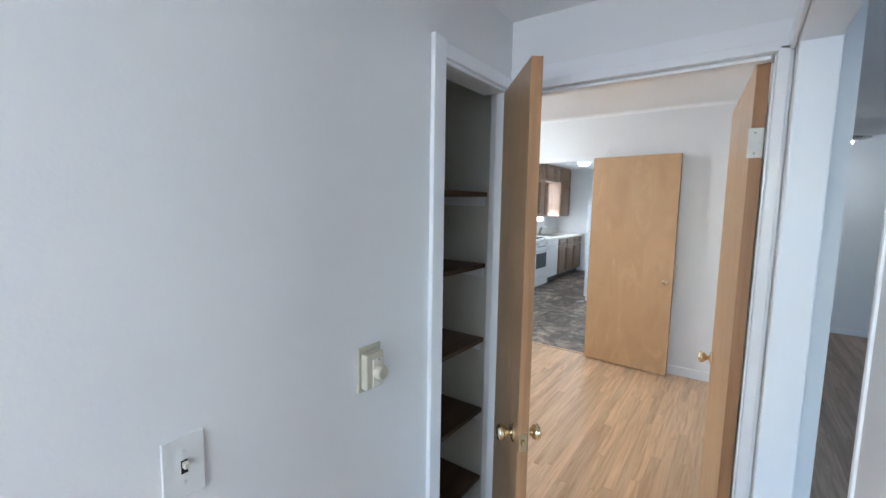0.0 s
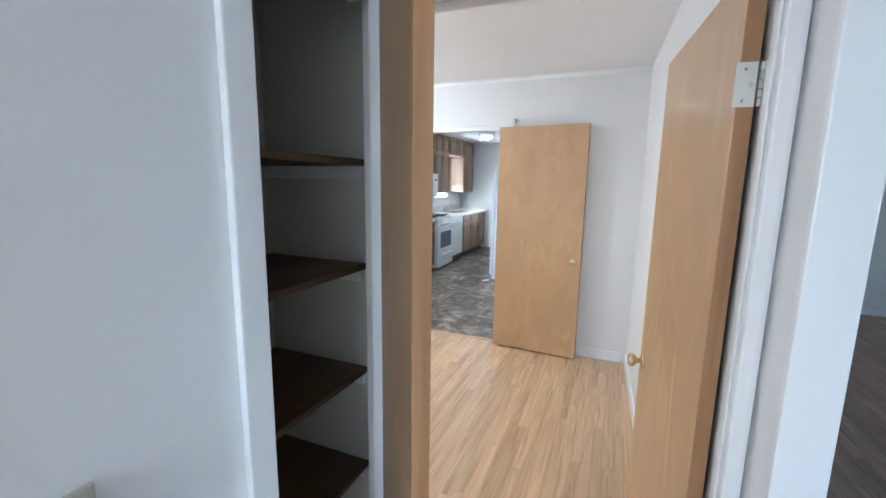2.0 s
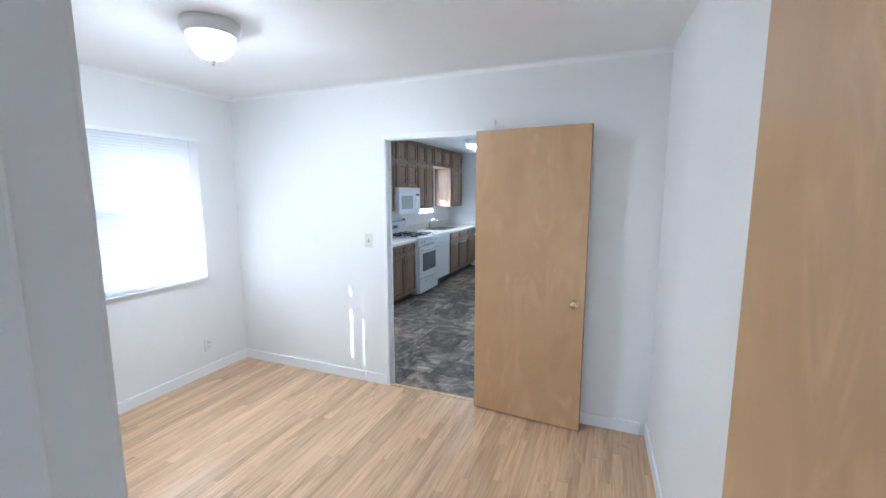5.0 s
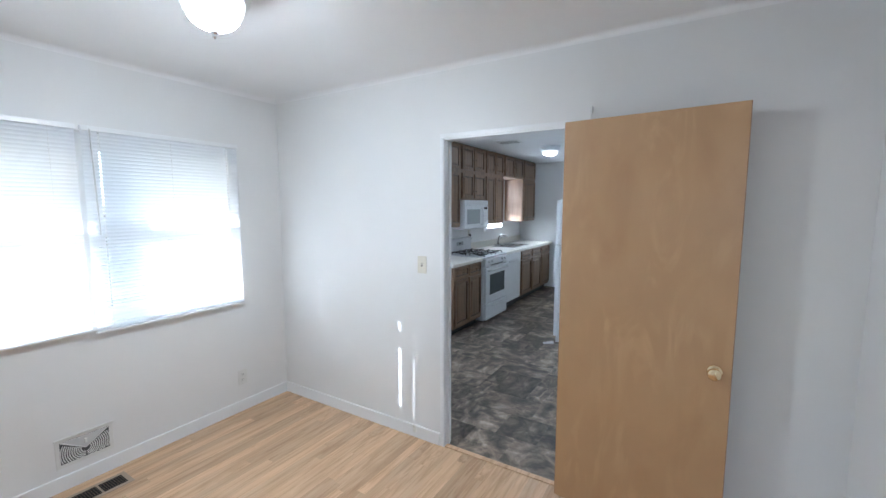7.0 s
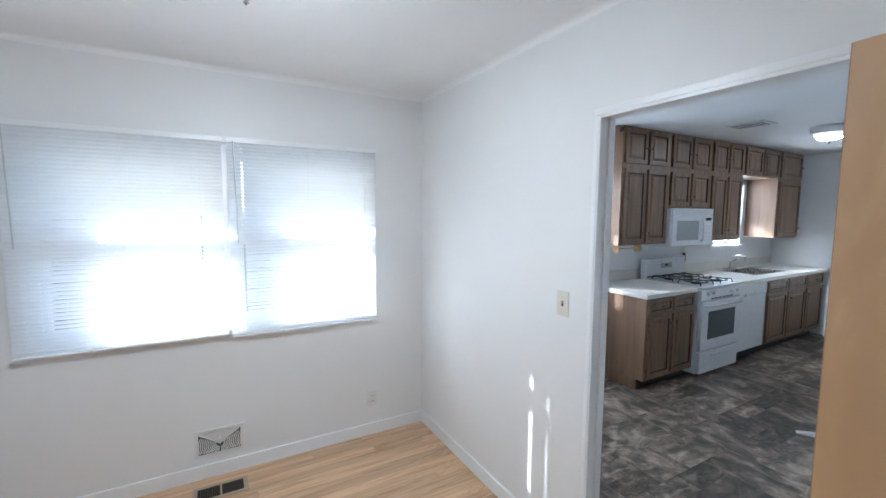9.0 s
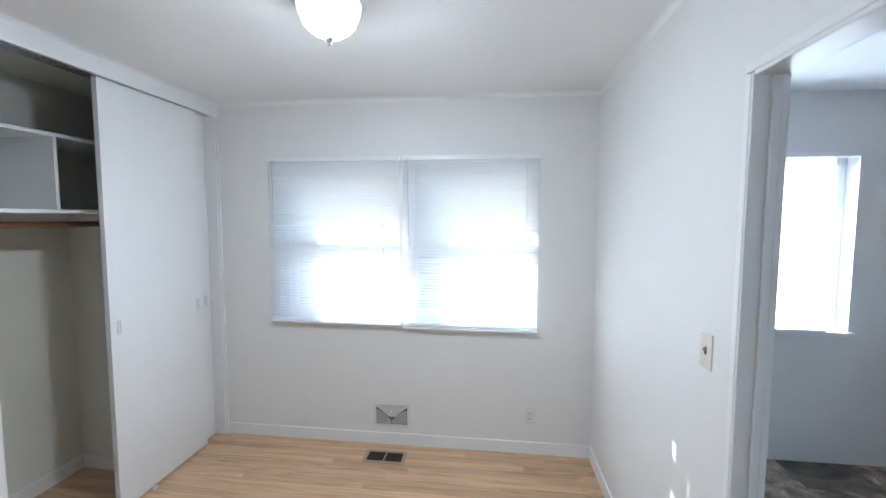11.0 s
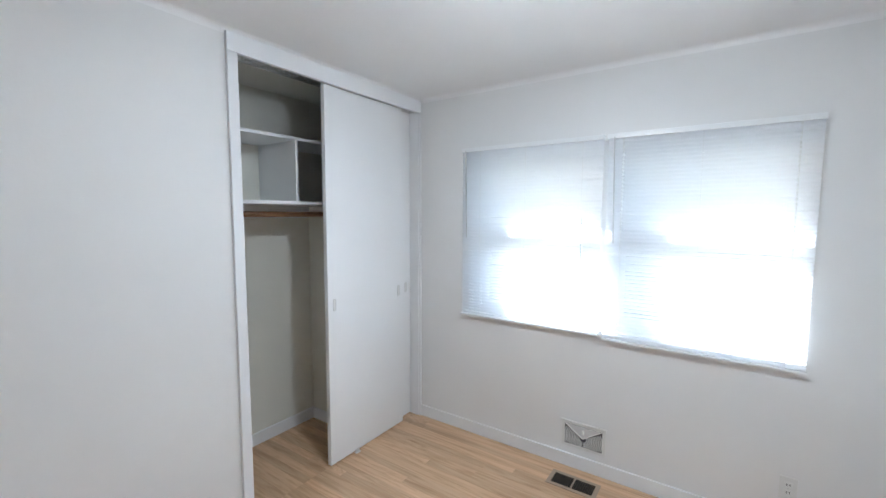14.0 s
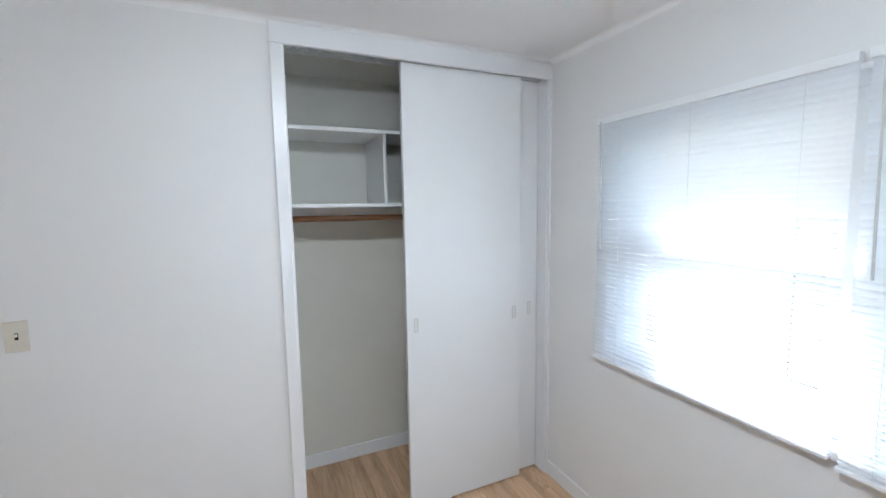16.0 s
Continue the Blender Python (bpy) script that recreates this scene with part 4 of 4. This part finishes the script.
box(wedge, -.06, .06, -.02, .02, 0, .03, bevel=.004)
for v in wedge.verts:
    if v.co.x < -.03:
        v.co.z *= .35
tagged(part("sun_patch_wedge", wedge, M_APPL), "small white wedge standing in for a sun patch by the refrigerator", "cover").matrix_world = pose(-.815, 7.83, .0, 0, 0, 30)
# sink window
w2 = tagged(new("window_2"), "small white window over the sink", "window", kind="structure")
part("window_frame", boxes((-2.64, KX + .012, 9.62, 9.67, 1.22, 2.06), (-2.64, KX + .012, 10.31, 10.36, 1.22, 2.06), (-2.64, KX + .012, 9.67, 10.31, 2.01, 2.06), (-2.64, KX + .03, 9.58, 10.40, 1.19, 1.225), (-2.60, KX - .03, 9.67, 10.31, 1.60, 1.64), bevel=.003), M_TRIM, w2)
p = part("pane", boxes((-2.585, -2.581, 9.67, 10.31, 1.226, 2.01)), M_GLASS, w2)
p.visible_shadow = False
blind("short white mini blind over the sink window", KX + .02, 9.66, 10.34, 1.55, 2.05, radians(55), None, (-.25, .25))
w3 = tagged(new("window_3"), "white kitchen window with closed blinds", "window", kind="structure")
part("window_frame", boxes((-2.655, -2.62, 5.752, 5.80, .902, 2.048), (-2.655, -2.62, 7.0, 7.048, .902, 2.048), (-2.655, -2.62, 5.80, 7.0, 2.0, 2.048), (-2.655, -2.62, 5.80, 7.0, .902, .95), (-2.655, -2.62, 5.80, 7.0, 1.44, 1.50), bevel=.003), M_TRIM, w3)
part("window_sill", boxes((-2.62, KX + .02, 5.72, 7.08, .87, .902), bevel=.004), M_TRIM, w3)
blind("white mini blind with closed slats in the kitchen", KX + .02, 5.74, 6.90, .905, 2.07, radians(66), None, (-.45, 0, .45))
copy_thing(g, on_wall(KX, 6.35, .215, "+x"))
# ceiling vent, outlet with cord, paper towel holder
kv = thing("ceiling_vent", "white slotted vent on the kitchen ceiling", "vent", pose(-1.58, 8.38, 2.46))
part("frame", boxes((-.16, .16, -.12, .12, -.008, 0), bevel=.002), M_WHITEPLATE, kv)
for k in range(7):
    part("slot", boxes((-.13 + k * .038, -.115 + k * .038, -.09, .09, -.0095, -.0082)), M_IRON, kv)
plate_switch("ivory outlet above the kitchen backsplash", on_wall(KX, 9.02, 1.17, "+x"), M_IVORY, False)
cord = thing("power_cord", "black power cord hanging from the kitchen outlet", "cord", pose(KX + .008, 9.02, 1.15))
part("plug", boxes((0, .03, -.014, .014, -.014, .014), bevel=.005), M_IRON, cord)
part("cable", tube(bmesh.new(), [(.025, 0, -.01), (.04, -.01, -.06), (.035, -.03, -.13), (.03, -.08, -.19), (.03, -.16, -.222)], .005, 8), M_IRON, cord, "", True)
hook = thing("wire_hook", "dark bent wire on top of the wall cabinet", "hook", pose(UX - .05, 7.40, UT))
part("wire", tube(bmesh.new(), [(.05, -.034, -.05), (.045, -.05, -.01), (.0, -.055, .0), (-.06, -.05, -.004), (-.11, -.045, .004)], .004, 8), M_IRON, hook, "", True)
part("plate", boxes((.02, .06, -.034, -.029, -.06, -.02), bevel=.002), M_IRON, hook)
ph = thing("towel_holder", "wooden paper towel holder under the cabinet", "holder", pose(-2.3, 7.5, UB))
for dy in (0, .34):
    part("bracket", lathe(bmesh.new(), [(0, 0), (.045, 0), (.045, .012), (0, .012)], Matrix.Translation((0, dy, -.045)) @ Vector((0, 1, 0)).to_track_quat('Z', 'Y').to_matrix().to_4x4(), 20), M_BIRCH, ph)
part("dowel", tube(bmesh.new(), [(0, .013, -.045), (0, .339, -.045)], .008, 8), M_BIRCH, ph)

# ---- outside ----
structure("ground", boxes((-400, -2.9, -400, 400, -0.9, -0.5), (-2.9, 400, 11.6, 400, -0.9, -0.5), (-2.9, 400, -400, -1.4, -0.9, -0.5), (6.3, 400, -1.4, 11.6, -0.9, -0.5)), M_GROUND, "pale winter ground outside", "ground")
# unseen roof; overhang and fascia depth are set to block sun from the upper blinds
structure("roof", boxes((-3.72, 6.4, -1.5, 11.8, 2.64, 2.80), (-3.74, -3.70, -1.5, 11.8, 2.325, 2.80)), M_SIDING, "unseen roof, its overhang and fascia sized to shade the upper blinds", "roof")


def bare_tree(label, at, h, seed):
    rnd = random.Random(seed)
    d = thing("tree", label, "tree", pose(*at))
    part("trunk", tube(bmesh.new(), [(0, 0, -.1), (.03, .02, h * .25), (0, .06, h * .45)], .17, 10, .12), M_BARK, d, "", True)
    def limb(p, dirn, ln, r, depth):
        pts, q, v = [p], Vector(p), Vector(dirn).normalized()
        for _ in range(3):
            v = (v + Vector((rnd.uniform(-.2, .2), rnd.uniform(-.2, .2), rnd.uniform(0, .2)))).normalized()
            q = q + v * ln / 3
            pts.append(tuple(q))
        tube(bm, pts, r, 6, r * .55)
        if depth:
            for _ in range(3):
                limb(tuple(q), v + Vector((rnd.uniform(-.8, .8), rnd.uniform(-.8, .8), rnd.uniform(-.1, .6))), ln * .7, r * .55, depth - 1)
    for dirn in ((.1, .7, 1), (-.1, -.7, 1), (.5, .1, 1.1), (-.5, .2, 1)):
        bm = bmesh.new()
        limb((0, .06, h * .44), dirn, h * .28, .09, 2)
        part("limb", bm, M_BARK, d, "", True)


bare_tree("bare winter tree outside the window", (-7.2, 2.2, -.5), 6.5, 4)

# ---- floors, piece by piece ----
def strips(parent, x0, x1, y0, y1, mat, width=.0572, limit=300, seed=3):
    """Oak strips along y with staggered ends; the first rows as pieces, the rest joined."""
    rnd = random.Random(seed)
    bm = boxes((0, width - .0007, 0, 1, -.015, 0))
    top = [e for e in bm.edges if all(v.co.z > -.001 for v in e.verts) and abs(e.verts[0].co.x - e.verts[1].co.x) < 1e-5]
    me = to_mesh("plank", bm, mat)
    rest, count, x = bmesh.new(), 0, x0
    while x < x1 - .001:
        y = y0 - rnd.uniform(0, .8)
        w = min(width, x1 - x)
        while y < y1:
            ln = rnd.uniform(.55, 1.7)
            a, b = max(y, y0), min(y + ln, y1)
            y += ln
            if b - a < .02:
                continue
            if count < limit:
                o = new("plank", me)
                o.parent = parent
                o.location, o.scale = (x, a, rnd.uniform(-.0004, 0)), ((w - .0007) / (width - .0007), b - a - .0008, 1)
            else:
                box(rest, x, x + w - .0007, a, b - .0008, -.015, -.0002)
            count += 1
        x += width
    if rest.verts:
        tagged(part("plank_field", rest, mat, parent), kind="stuff")
    else:
        rest.free()


fb = tagged(new("floor_bedroom"), "pale oak strip floor with a satin finish", "floor", kind="structure")
strips(fb, XW, 1.29, YSH + .05, YN - .008, M_OAK, limit=300)
fh = tagged(new("floor_hall"), "oak strip hall floor", "floor", kind="structure")
strips(fh, XH, XL2, -1.0, YSH + .05, M_OAK, limit=60, seed=5)
fc = tagged(new("floor_closet"), "oak strip floor in the closet", "floor", kind="structure")
strips(fc, XW, -.8, 2.05, YSH + .05, M_OAK, limit=60, seed=6)
fl = tagged(new("floor_living"), "greyish worn oak strip floor", "floor", kind="structure")
strips(fl, XL2 + .002, 5.99, -1.0, 8.2, M_OAK_OLD, limit=200, seed=7)


def vinyl(parent, x0, x1, y0, y1):
    """Slate-patterned squares and oblongs in a random bond on a 152 mm grid."""
    rnd = random.Random(11)
    g = .152
    nx, ny = int((x1 - x0) / g) + 1, int((y1 - y0) / g) + 1
    used = [[False] * ny for _ in range(nx)]
    me = to_mesh("tile", boxes((0, 1, 0, 1, -.006, 0)), M_VINYL)
    for j in range(ny):
        for i in range(nx):
            if used[i][j]:
                continue
            for a, b in rnd.sample([(2, 2), (2, 1), (1, 2), (2, 2), (3, 2), (2, 3), (3, 2)], 7) + [(1, 1)]:
                if i + a <= nx and j + b <= ny and not any(used[i + u][j + v] for u in range(a) for v in range(b)):
                    break
            for u in range(a):
                for v in range(b):
                    used[i + u][j + v] = True
            o = new("tile", me)
            o.parent = parent
            w, h = min(x0 + (i + a) * g, x1) - (x0 + i * g), min(y0 + (j + b) * g, y1) - (y0 + j * g)
            o.location, o.scale = (x0 + i * g, y0 + j * g, -.001), (max(w - .002, .01), max(h - .002, .01), 1)


fk = tagged(new("floor_kitchen"), "grey-brown slate-look vinyl floor", "floor", kind="structure")
part("joint_bed", boxes((KX, KR, YN + .03, KY, -.015, -.003)), M_GROUT, fk)
vinyl(fk, KX, KR, YN + .032, KY)
